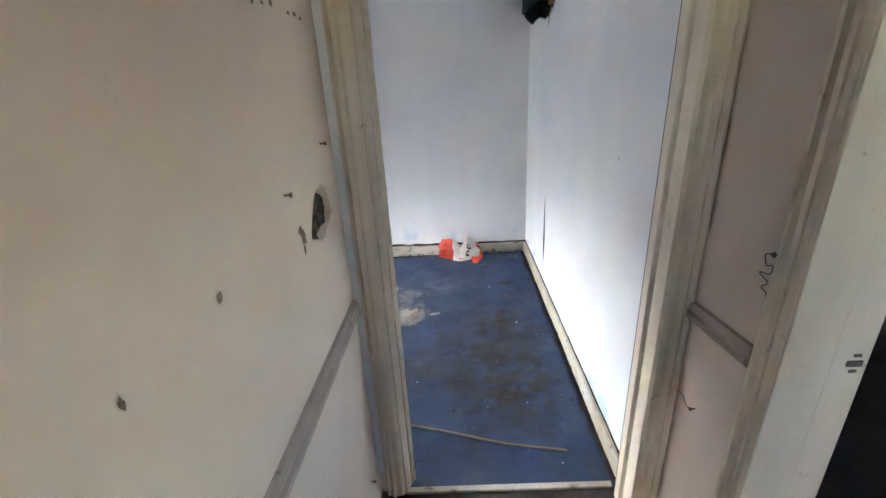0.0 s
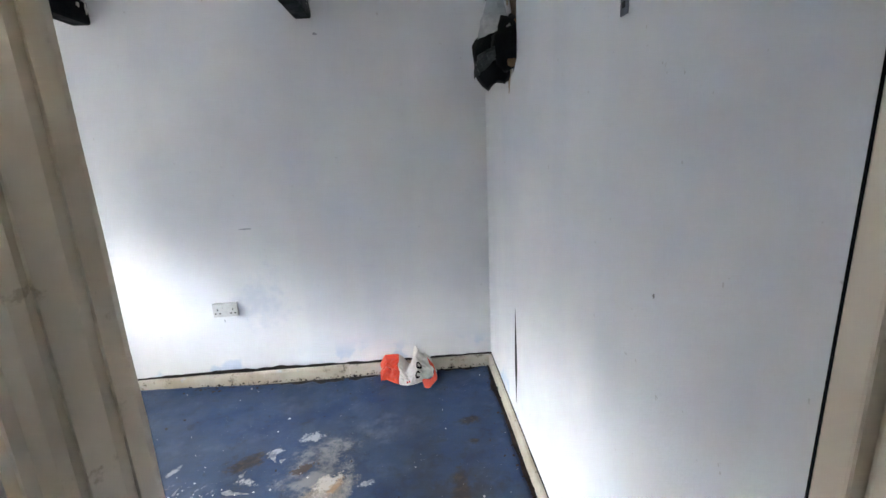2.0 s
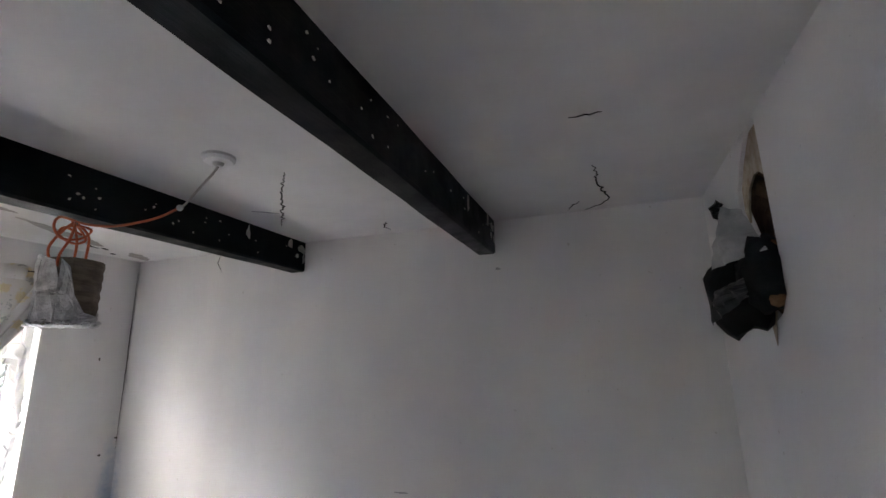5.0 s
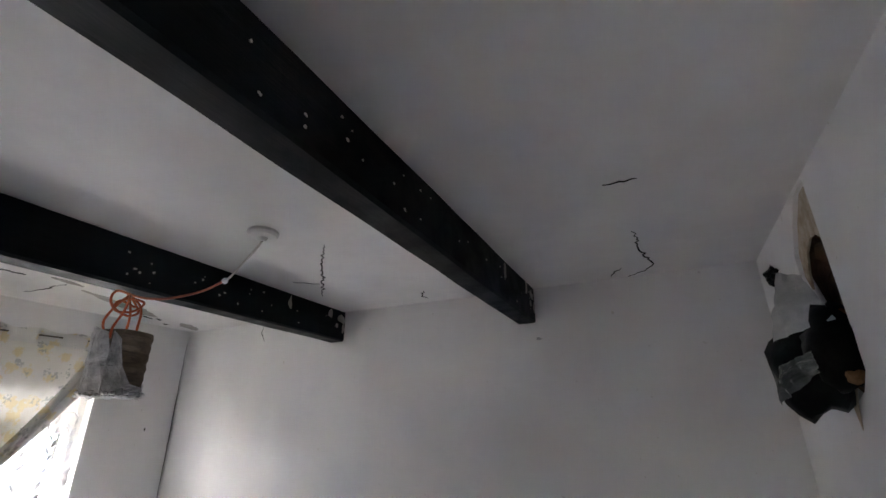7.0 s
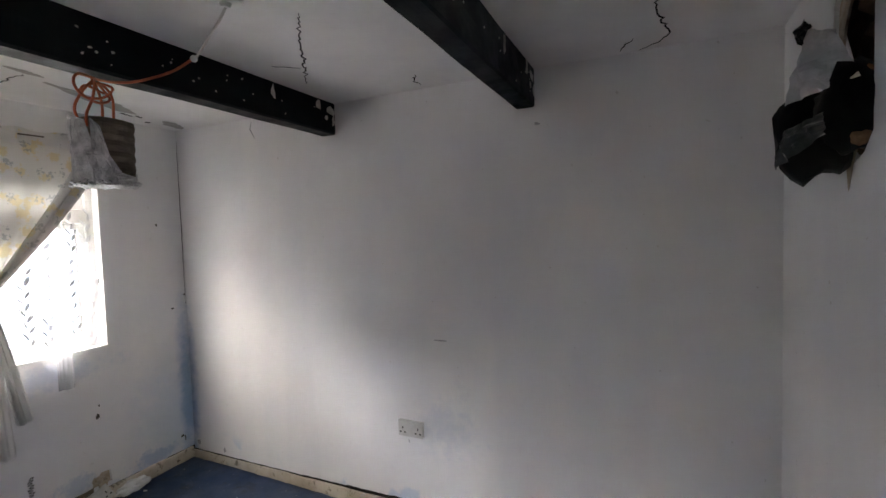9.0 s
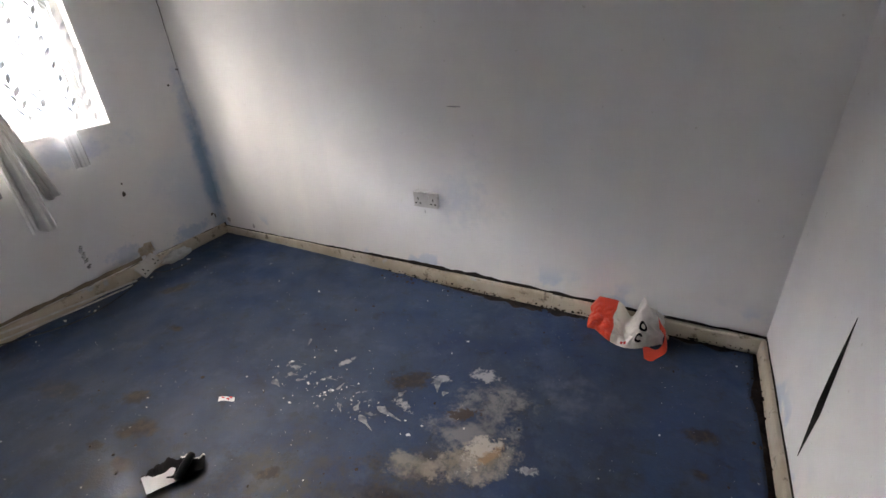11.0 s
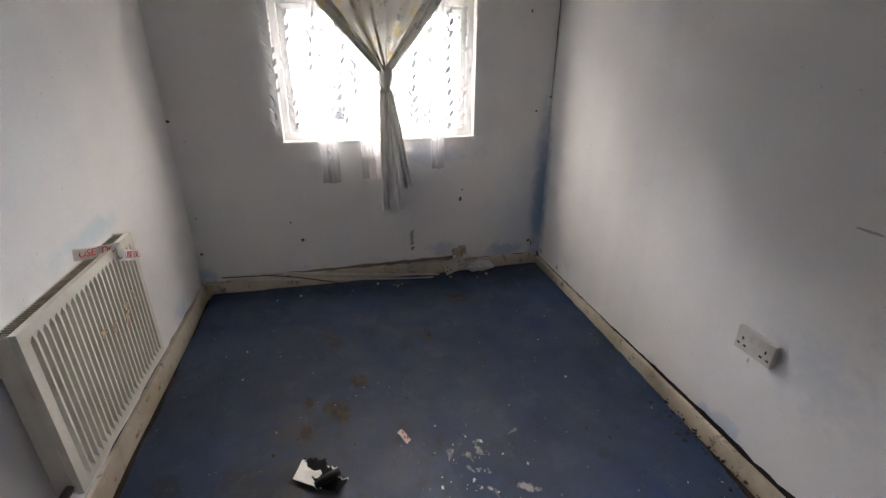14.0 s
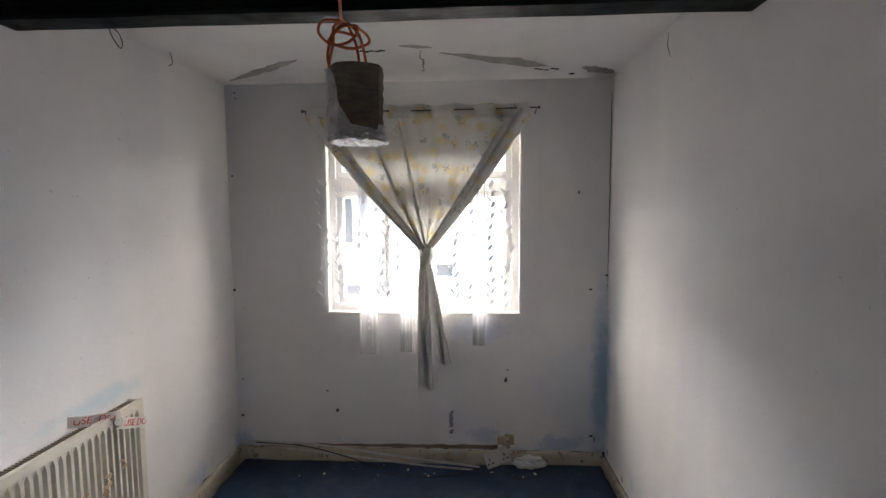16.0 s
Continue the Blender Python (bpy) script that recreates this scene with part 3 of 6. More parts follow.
# ---- beams ----
def beam(x0, x1, z0, label):
    b = thing("ceiling_beam", ((x0 + x1) / 2, 2.4, z0), label, "beam", "beams across the ceiling")
    bm = bmesh.new()
    n = 40
    rings = []
    for k in range(n + 1):
        y = 1.276 + (YN - 1.278) * k / n
        j = [0.003 * noise.noise((y * 4, x0 * 9, s)) for s in range(4)]
        c = 0.008
        ring = [(x0 + j[0], ZC - 0.001), (x0 + j[1], z0 + c), (x0 + c + j[1], z0 + j[2]), (x1 - c + j[3], z0 + j[2]), (x1 + j[3], z0 + c), (x1 + j[0], ZC - 0.001)]
        rings.append([bm.verts.new((x, y, z)) for x, z in ring])
    for p, q in zip(rings, rings[1:]):
        for k in range(6):
            bm.faces.new((p[k], p[(k + 1) % 6], q[(k + 1) % 6], q[k]))
    bm.faces.new(rings[0])
    bm.faces.new(rings[-1])
    part("timber", bm, M_BEAM, b)
    r = random.Random(int(abs(x0) * 100))
    bm = bmesh.new()
    for k in range(26):
        y, z = 1.5 + 1.95 * r.random() ** 0.8, z0 + 0.03 + 0.11 * r.random()
        s = r.uniform(0.0018, 0.0045)
        slab(bm, "x", blob_outline(y, z, s * 1.2, s, r, 7, 0.4), [], x1 + 0.0005, x1 + 0.0025)
    for y, z, a, h in ((3.46, ZC - 0.05, 0.03, 0.024), (3.488, ZC - 0.10, 0.012, 0.024), (3.37, ZC - 0.035, 0.016, 0.03), (3.43, ZC - 0.09, 0.010, 0.012), (3.05, ZC - 0.05, 0.012, 0.03)):
        slab(bm, "x", blob_outline(y, z, a, h, r, 9, 0.45), [], x1 + 0.0005, x1 + 0.003)
    tagged(part("paint_chips", bm, M_CHIP, b, "flaked spots of bare white"), kind="stuff")
    return b


beam(-1.52, -1.425, 2.105, "blue-black painted timber ceiling beam carrying an orange cable")
beam(-0.398, -0.308, 2.105, "blue-black painted timber ceiling beam with flaked white spots")

# ---- window ----
def window():
    w = thing("window_1", (XW - 0.1, (WY0 + WY1) / 2, WZ0), "white plastic window with a transom and top lights behind net", "window", "", "structure")
    xo, xi = XW - 0.13, XW - 0.055
    bm = slab(bmesh.new(), "x", [(WY0, WZ0), (WY1, WZ0), (WY1, WZ1), (WY0, WZ1)], [[(1.905, 0.985), (2.948, 0.985), (2.948, 1.655), (1.905, 1.655)], [(1.905, 1.735), (2.948, 1.735), (2.948, 1.93), (1.905, 1.93)]], xo, xi)
    part("window_frame", bm, M_UPVC, w, "white plastic frame", bevel=0.006)
    for y0, y1, z0, z1 in ((1.905, 2.948, 0.985, 1.655),):
        bm = slab(bmesh.new(), "x", [(y0, z0), (y1, z0), (y1, z1), (y0, z1)], [[(y0 + 0.035, z0 + 0.035), (y1 - 0.035, z0 + 0.035), (y1 - 0.035, z1 - 0.03), (y0 + 0.035, z1 - 0.03)]], xo + 0.01, xi - 0.012)
        part("sash", bm, M_UPVC, w, "", bevel=0.004)
        bm = slab(bmesh.new(), "x", [(y0 + 0.03, z0 + 0.03), (y1 - 0.03, z0 + 0.03), (y1 - 0.03, z1 - 0.025), (y0 + 0.03, z1 - 0.025)], [[(y0 + 0.036, z0 + 0.036), (y1 - 0.036, z0 + 0.036), (y1 - 0.036, z1 - 0.031), (y0 + 0.036, z1 - 0.031)]], xo + 0.02, xi - 0.024)
        part("gasket", bm, M_BCABLE, w, "thin dark rubber gasket")
        p = part("pane", box(bmesh.new(), xo + 0.03, xo + 0.034, y0 + 0.03, y1 - 0.03, z0 + 0.03, z1 - 0.025), M_GLASS, w)
        p.visible_shadow = False
    for y0, y1 in ((1.905, 2.42), (2.44, 2.948)):
        bm = slab(bmesh.new(), "x", [(y0, 1.735), (y1, 1.735), (y1, 1.93), (y0, 1.93)], [[(y0 + 0.04, 1.775), (y1 - 0.04, 1.775), (y1 - 0.04, 1.895), (y0 + 0.04, 1.895)]], xo + 0.008, xi - 0.01)
        part("top_light", bm, M_UPVC, w, "", bevel=0.004)
        p = part("pane", box(bmesh.new(), xo + 0.03, xo + 0.034, y0 + 0.035, y1 - 0.035, 1.77, 1.90), M_GLASS, w)
        p.visible_shadow = False
    part("mullion", box(bmesh.new(), xo, xi, 2.42, 2.44, 1.735, 1.93), M_UPVC, w)
    bm = bmesh.new()
    box(bm, XW - 0.055, XW + 0.006, WY0 + 0.001, WY1 - 0.001, WZ0 - 0.004, WZ0 + 0.012)
    part("window_sill", bm, M_UPVC, w, "white painted sill", bevel=0.003)
    bm = bmesh.new()
    box(bm, XW - 0.24, XW + 0.003, WY1 - 0.012, WY1 + 0.004, WZ0, WZ1)
    box(bm, XW - 0.24, XW + 0.003, WY0 - 0.004, WY0 + 0.012, WZ0, WZ1)
    box(bm, XW - 0.24, XW - 0.001, WY0 - 0.004, WY1 + 0.004, WZ1 - 0.008, WZ1 + 0.008)
    part("reveal", bm, M_UPVC, w, "white painted reveal")
    return w


window()

# ---- hall and doorway ----
HZ = 2.3
HOLE_H = [(1.05, 1.243), (1.072, 1.247), (1.10, 1.243), (1.125, 1.226), (1.139, 1.20), (1.143, 1.172), (1.156, 1.155), (1.136, 1.152), (1.112, 1.14), (1.085, 1.137), (1.05, 1.122), (1.02, 1.126), (0.99, 1.142), (0.958, 1.152), (0.963, 1.17), (0.978, 1.19), (0.998, 1.212), (1.022, 1.236)]
bm = slab(bmesh.new(), "x", [(-1.7, 0), (1.275, 0), (1.275, HZ), (-1.7, HZ)], [HOLE_H], HL, HL - 0.03)
structure(part("hall_wall_west", bm, M_HALL), "beige painted hall wall with a ragged hole")
structure(part("hall_masonry_west", box(bmesh.new(), HL - 0.13, HL - 0.031, -1.7, 1.24, -0.12, HZ), M_MASONRY), "wall core behind the hall plaster, in the same shade black")


def rubble(u, v):
    y, z = 0.925 + 0.255 * u, 1.105 + 0.15 * v
    d = abs((y - 1.075) * 0.75 - (z - 1.175)) / 0.018
    lump = 0.010 * noise.noise((y * 22, z * 22, 3)) + 0.006 * noise.noise((y * 60, z * 60, 8))
    return (HL - 0.017 + lump - 0.030 * math.exp(-d * d) * (0.6 + 0.6 * noise.noise((y * 18, z * 18, 1))), y, z)


bm = bmesh.new()
grid(bm, 50, 34, rubble)
tagged(structure(part("hole_rubble", bm, simple("grey_lath_rubble", (0.10, 0.085, 0.07), (0.012, 0.010, 0.008), 40, 0.95, 0, 0.8), smooth=True, recalc=False), "grey broken plaster inside the wall hole"), kind="stuff")

bm = slab(bmesh.new(), "x", [(0.752, 0), (1.2, 0), (1.2, HZ), (-1.7, HZ), (-1.7, 0), (-0.1, 0), (-0.1, 2.03), (0.752, 2.03)], [], HR, HR + 0.15)
structure(part("hall_wall_east", bm, M_HALL), "beige painted hall wall beside the doorway")
structure(part("hall_floor", box(bmesh.new(), HL - 0.1, HR + 0.15, -1.7, 1.238, -0.12, -0.006), M_HALLFLOOR), "dark dirty hall floor")
structure(part("hall_ceiling", box(bmesh.new(), HL - 0.1, HR + 0.151, -1.8, 1.2, HZ, HZ + 0.1), M_CEIL), "white hall ceiling")
# unseen end wall; its opening is added to light the door frames
bm = slab(bmesh.new(), "y", [(HL - 0.1, 0), (HR + 0.15, 0), (HR + 0.15, HZ), (HL - 0.1, HZ)], [[(0.0, 1.62), (0.34, 1.62), (0.34, 1.78), (0.0, 1.78)]], -1.8, -1.7)
structure(part("hall_wall_south", bm, M_HALL), "unseen beige hall end wall with an opening added to let in light")
bm = slab(bmesh.new(), "y", [(HL - 0.1, 2.04), (XE + 0.17, 2.04), (XE + 0.17, HZ + 0.1), (HL - 0.1, HZ + 0.1)], [], 1.12, 1.244)
structure(part("door_head", bm, M_HALL), "beige painted wall over the doorway")
# side room seen through the second doorway
SX0, SX1, SY0, SY1 = HR + 0.15, 3.4, -1.7, 3.7
# opening out of view, added so sky light reaches the hall's west wall
bm = slab(bmesh.new(), "x", [(SY0, 0), (SY1, 0), (SY1, HZ), (SY0, HZ)], [[(-0.95, 1.15), (-0.45, 1.15), (-0.45, 1.75), (-0.95, 1.75)]], SX1, SX1 + 0.1)
structure(part("side_room_wall_east", bm, M_HALL), "unseen side room wall with an opening added to light the hall")
structure(part("side_room_wall_north", box(bmesh.new(), XE + 0.251, SX1, SY1, SY1 + 0.1, -0.1, HZ), M_HALL), "plain side room wall")
structure(part("side_room_wall_south", box(bmesh.new(), SX0, SX1, SY0 - 0.1, SY0, -0.1, HZ), M_HALL), "plain side room wall")
structure(part("side_room_wall_west", box(bmesh.new(), XE + 0.251, XE + 0.27, 1.2, SY1, -0.1, HZ), M_HALL), "plain side room wall")
structure(part("side_room_floor", box(bmesh.new(), SX0 + 0.001, SX1 + 0.1, SY0 - 0.1, SY1 + 0.1, -0.12, -0.006), M_HALLFLOOR), "dark dirty side room floor")
structure(part("side_room_ceiling", box(bmesh.new(), SX0 + 0.002, SX1 + 0.1, SY0 - 0.1, SY1 + 0.1, HZ, HZ + 0.1), M_CEIL), "white side room ceiling")


def door_frame(name, label, pieces, trims):
    d = thing(name, (pieces[0][1], pieces[0][3], 0), label, "door frame", "", "structure")
    for nm, x0, x1, y0, y1, z0, z1 in pieces:
        part(nm, box(bmesh.new(), x0, x1, y0, y1, z0, z1), M_CREAM, d, bevel=0.004)
    for nm, prof in trims:
        bm = bmesh.new()
        n = 46
        rings = []
        for k in range(n + 1):
            z = 2.08 * k / n
            rings.append([bm.verts.new((x + 0.0012 * noise.noise((z * 9, i, 1)), y + 0.0012 * noise.noise((z * 9, i, 5)), z)) for i, (x, y) in enumerate(prof)])
        for p, q in zip(rings, rings[1:]):
            for k in range(len(prof)):
                bm.faces.new((p[k], p[(k + 1) % len(prof)], q[(k + 1) % len(prof)], q[k]))
        bm.faces.new(rings[0])
        bm.faces.new(rings[-1])
        part(nm, bm, M_CREAM, d, "moulded cream " + nm)
    return d


door_frame(
    "door_1", "empty doorway with an aged cream gloss-painted frame, no door",
    [("jamb", -0.29, -0.203, 1.25, 1.277, 0, 2.03),
     ("jamb", 0.575, 0.648, 1.095, 1.152, 0, 2.03), ("stop", 0.567, 0.617, 1.164, 1.203, 0, 2.03), ("rebate", 0.585, 0.617, 1.152, 1.164, 0, 2.03),
     ("head_jamb", -0.20, 0.575, 1.10, 1.30, 2.03, 2.05)],
    [("stop", [(-0.29, 1.3075), (-0.29, 1.279), (-0.2005, 1.279), (-0.2005, 1.245), (-0.196, 1.243), (-0.182, 1.270), (-0.1815, 1.285), (-0.176, 1.282), (-0.167, 1.2985), (-0.167, 1.3075)]),
     ("architrave", [(-0.268, 1.252), (-0.268, 1.236), (-0.262, 1.228), (-0.254, 1.234), (-0.247, 1.226), (-0.238, 1.221), (-0.230, 1.228), (-0.212, 1.230), (-0.202, 1.237), (-0.202, 1.252)]),
     ("architrave", [(0.572, 1.096), (0.572, 1.084), (0.582, 1.078), (0.598, 1.080), (0.606, 1.072), (0.622, 1.068), (0.630, 1.074), (0.640, 1.067), (0.649, 1.072), (0.649, 1.096)])],
)
door_frame(
    "door_2", "cream gloss-painted frame of a doorway into an unlit room",
    [("jamb", 0.62, 0.72, 0.722, 0.752, 0, 2.03), ("stop", 0.72, 0.80, 0.735, 0.752, 0, 2.03), ("jamb", 0.64, 0.80, -0.1, -0.07, 0, 2.03)],
    [("architrave", [(0.65, 0.722), (0.622, 0.722), (0.618, 0.735), (0.630, 0.748), (0.622, 0.76), (0.626, 0.778), (0.634, 0.784), (0.628, 0.797), (0.632, 0.812), (0.65, 0.82)])],
)
# solid black strip paints the shade of the gap beside the stop
structure(part("gap_shade_strip", box(bmesh.new(), 0.5685, 0.6195, 1.2032, 1.2065, 0, 2.03), M_INK_SHADE), "black strip painting the shade between the door frame and the wall")
plate = thing("strike_plate", (0.772, 0.734, 0.93), "small tarnished steel latch plate screwed to the jamb", "latch plate")
part("plate", box(bmesh.new(), 0.757, 0.786, 0.7315, 0.7348, 0.932, 0.944), M_METAL, plate)
for z in (0.92, 0.956):
    part("screw", box(bmesh.new(), 0.766, 0.780, 0.7325, 0.7348, z - 0.003, z + 0.003), M_METAL, plate)

bm = box(bmesh.new(), -0.2, 0.575, 1.2385, 1.262, -0.03, 0.006)
structure(part("threshold", bm, M_SKIRT, bevel=0.003), "worn pale threshold strip")


def dado(name, x, sign, y0, y1, z0, z1, label):
    bm = bmesh.new()
    prof = [(0, 0.052), (0.010, 0.050), (0.016, 0.040), (0.014, 0.030), (0.020, 0.022), (0.020, 0.008), (0.012, 0.0), (0, -0.002)]
    n, rings = 14, []
    for k in range(n + 1):
        t = k / n
        y, z = y0 + (y1 - y0) * t, z0 + (z1 - z0) * t
        rings.append([bm.verts.new((x + sign * d + 0.001 * noise.noise((y * 9, d * 99, 1)), y, z - 0.05 + h)) for d, h in prof])
    for p, q in zip(rings, rings[1:]):
        for k in range(len(prof)):
            bm.faces.new((p[k], p[(k + 1) % len(prof)], q[(k + 1) % len(prof)], q[k]))
    bm.faces.new(rings[0])
    bm.faces.new(rings[-1])
    return structure(part(name, bm, M_DADO), label)


dado("trim_dado_west", HL, 1, -1.7, 1.226, 1.05, 0.848, "mauve-brown gloss dado rail on the hall wall")
dado("trim_dado_east", HR, -1, 0.823, 1.066, 0.915, 0.888, "mauve-brown gloss dado rail between two door frames")

# ---- outside ----
structure(part("ground", box(bmesh.new(), -400, 400, -400, 400, -0.62, -0.5), M_ASPHALT), "grey asphalt ground outside")
# unseen paving, widened as a reflector for the room's ceiling
structure(part("bounce_paving", box(bmesh.new(), -8.0, XW - 0.25, -40, 40, -0.5, -0.36), M_BOUNCE_PAVE), "unseen pale paving added to bounce light up through the window")


def house(y0, y1, x, h, wall_mat, label, wins, rise=2.2):
    hs = thing("house", (x, (y0 + y1) / 2, -0.5), label, "house", "houses across the street")
    holes = [[(a, b), (c, b), (c, d), (a, d)] for a, c, b, d in wins]
    part("wall", slab(bmesh.new(), "x", [(y0, -0.5), (y1, -0.5), (y1, h), (y0, h)], holes, x, x - 0.3), wall_mat, hs)
    part("rear_wall", box(bmesh.new(), x - 6.0, x - 5.7, y0, y1, -0.5, h), wall_mat, hs)
    bm = bmesh.new()
    slab(bm, "y", [(x + 0.25, h - 0.05), (x - 3, h + rise), (x - 6.25, h - 0.05)], [], y0 - 0.1, y1 + 0.1)
    part("roof", bm, M_SLATE, hs)
    for a, c, b, d in wins:
        f = part("window", slab(bmesh.new(), "x", [(a, b), (c, b), (c, d), (a, d)], [[(a + 0.08, b + 0.08), (c - 0.08, b + 0.08), (c - 0.08, d - 0.08), (a + 0.08, d - 0.08)]], x - 0.16, x - 0.1), M_UPVC, hs)
        part("pane", box(bmesh.new(), x - 0.15, x - 0.14, a + 0.07, c - 0.07, b + 0.07, d - 0.07), M_DARK, f)
    return hs


house(-9.0, 0.45, -12.5, 3.9, M_BRICK, "brown brick house across the street", [(-4.2, -3.0, 0.6, 2.0), (-1.3, -0.4, 0.6, 2.0)], 1.8)
house(0.9, 14.0, -10.5, 1.9, M_RENDER, "low white rendered outbuilding with a small window", [(1.9, 2.45, -0.05, 0.4), (6.6, 7.4, -0.05, 0.7)], 1.5)

# ---- net curtain and drapes ----
NET_TAILS = ((2.065, 2.16, 0.70), (2.30, 2.372, 0.715), (2.722, 2.79, 0.757))


def net_surface(y, z):
    f = 0.006 * math.sin(y * 61 + 0.7 * math.sin(z * 3)) + 0.004 * math.sin(y * 143 + 1.3) + 0.004 * noise.noise((y * 8, z * 3, 0))
    return XW + 0.035 + f + (0.004 if z < 0.95 else 0.0)


def net_bottom(y):
    z = 0.952 + 0.01 * noise.noise((y * 12, 0, 3))
    if y < 1.86:
        z = 0.985
    for a, b, low in NET_TAILS:
        s = min(1.0, max(0.0, min((y - a) / 0.008, (b - y) / 0.008) + 0.5))
        z = z + (low + 0.006 * noise.noise((y * 30, 1, 0)) - z) * s
    return z


def net_curtain():
    n = thing("net_curtain", (XW + 0.03, 2.41, 2.06), "thin white net curtain with woven leaf sprays, trailing below the sill", "net curtain")

    def at(u, v):
        y = 1.828 + (2.945 - 1.828) * u
        z = 2.055 + (net_bottom(y) - 2.055) * v
        return (net_surface(y, z), y, z)

    bm = bmesh.new()
    grid(bm, 190, 46, at)
    part("veil", bm, M_NET, n, "sheer white net", smooth=True, recalc=False)
    for a, c, low in NET_TAILS:
        bm = bmesh.new()
        grid(bm, 14, 30, lambda u, v: (XW + 0.047 + 0.005 * math.sin(u * 9) + 0.003 * math.sin(u * 23), a + (c - a) * (u + 0.12 * (u - 0.5) * v), 1.70 + (low - 1.70) * v + 0.004 * math.sin(u * 8)))
        part("trailing_fold", bm, M_NETTAIL, n, "gathered fold of white net", smooth=True, recalc=False)
    r = random.Random(3)
    bm = bmesh.new()
    y = 1.85
    while y < 2.93:
        z, phase, sway = 1.70 - r.uniform(0, 0.05), r.uniform(0, 6.3), r.uniform(0.006, 0.02)
        side = 1
        while z > net_bottom(y) + 0.015:
            side = -side
            stem = y + sway * math.sin(z * 13 + phase)
            ln, wd, a = r.uniform(0.046, 0.062), r.uniform(0.009, 0.0125), radians(r.uniform(50, 70))
            dy, dz = side * math.cos(a), math.sin(a)
            vs = []
            for p, q in ((0, 0), (0.3, 0.8), (0.6, 1), (0.85, 0.55), (1, 0), (0.85, -0.55), (0.6, -1), (0.3, -0.8)):
                py, pz = stem + ln * p * dy - wd * q * dz, z + ln * p * dz + wd * q * dy * side
                vs.append(bm.verts.new((net_surface(py, pz) + 0.0025, py, pz)))
            bm.faces.new(vs)
            z -= r.uniform(0.027, 0.036)
        y += r.choice((0.065, 0.08, 0.10, 0.13))
    tagged(part("leaf_pattern", bm, M_LACE, n, "dense woven white leaves", recalc=False), kind="stuff")
    return n


net_curtain()

rod = thing("curtain_rod", (XW + 0.06, 2.42, 2.105), "thin dark metal curtain rod on small hooks", "curtain rod")
part("rod", tube(bmesh.new(), [(XW + 0.062, 1.755, 2.104), (XW + 0.064, 2.42, 2.098), (XW + 0.062, 3.085, 2.106)], 0.004, 8), M_METAL, rod, smooth=True)
for y in (1.757, 3.083):
    bm = bmesh.new()
    bmesh.ops.create_icosphere(bm, subdivisions=2, radius=0.009, matrix=Matrix.Translation((XW + 0.062, y, 2.105)))
    part("finial", bm, M_METAL, rod, smooth=True)
for y in (1.775, 3.068):
    part("hook", tube(bmesh.new(), [(XW - 0.002, y, 2.085), (XW + 0.05, y, 2.088), (XW + 0.066, y, 2.097)], 0.0035, 6), M_METAL, rod)


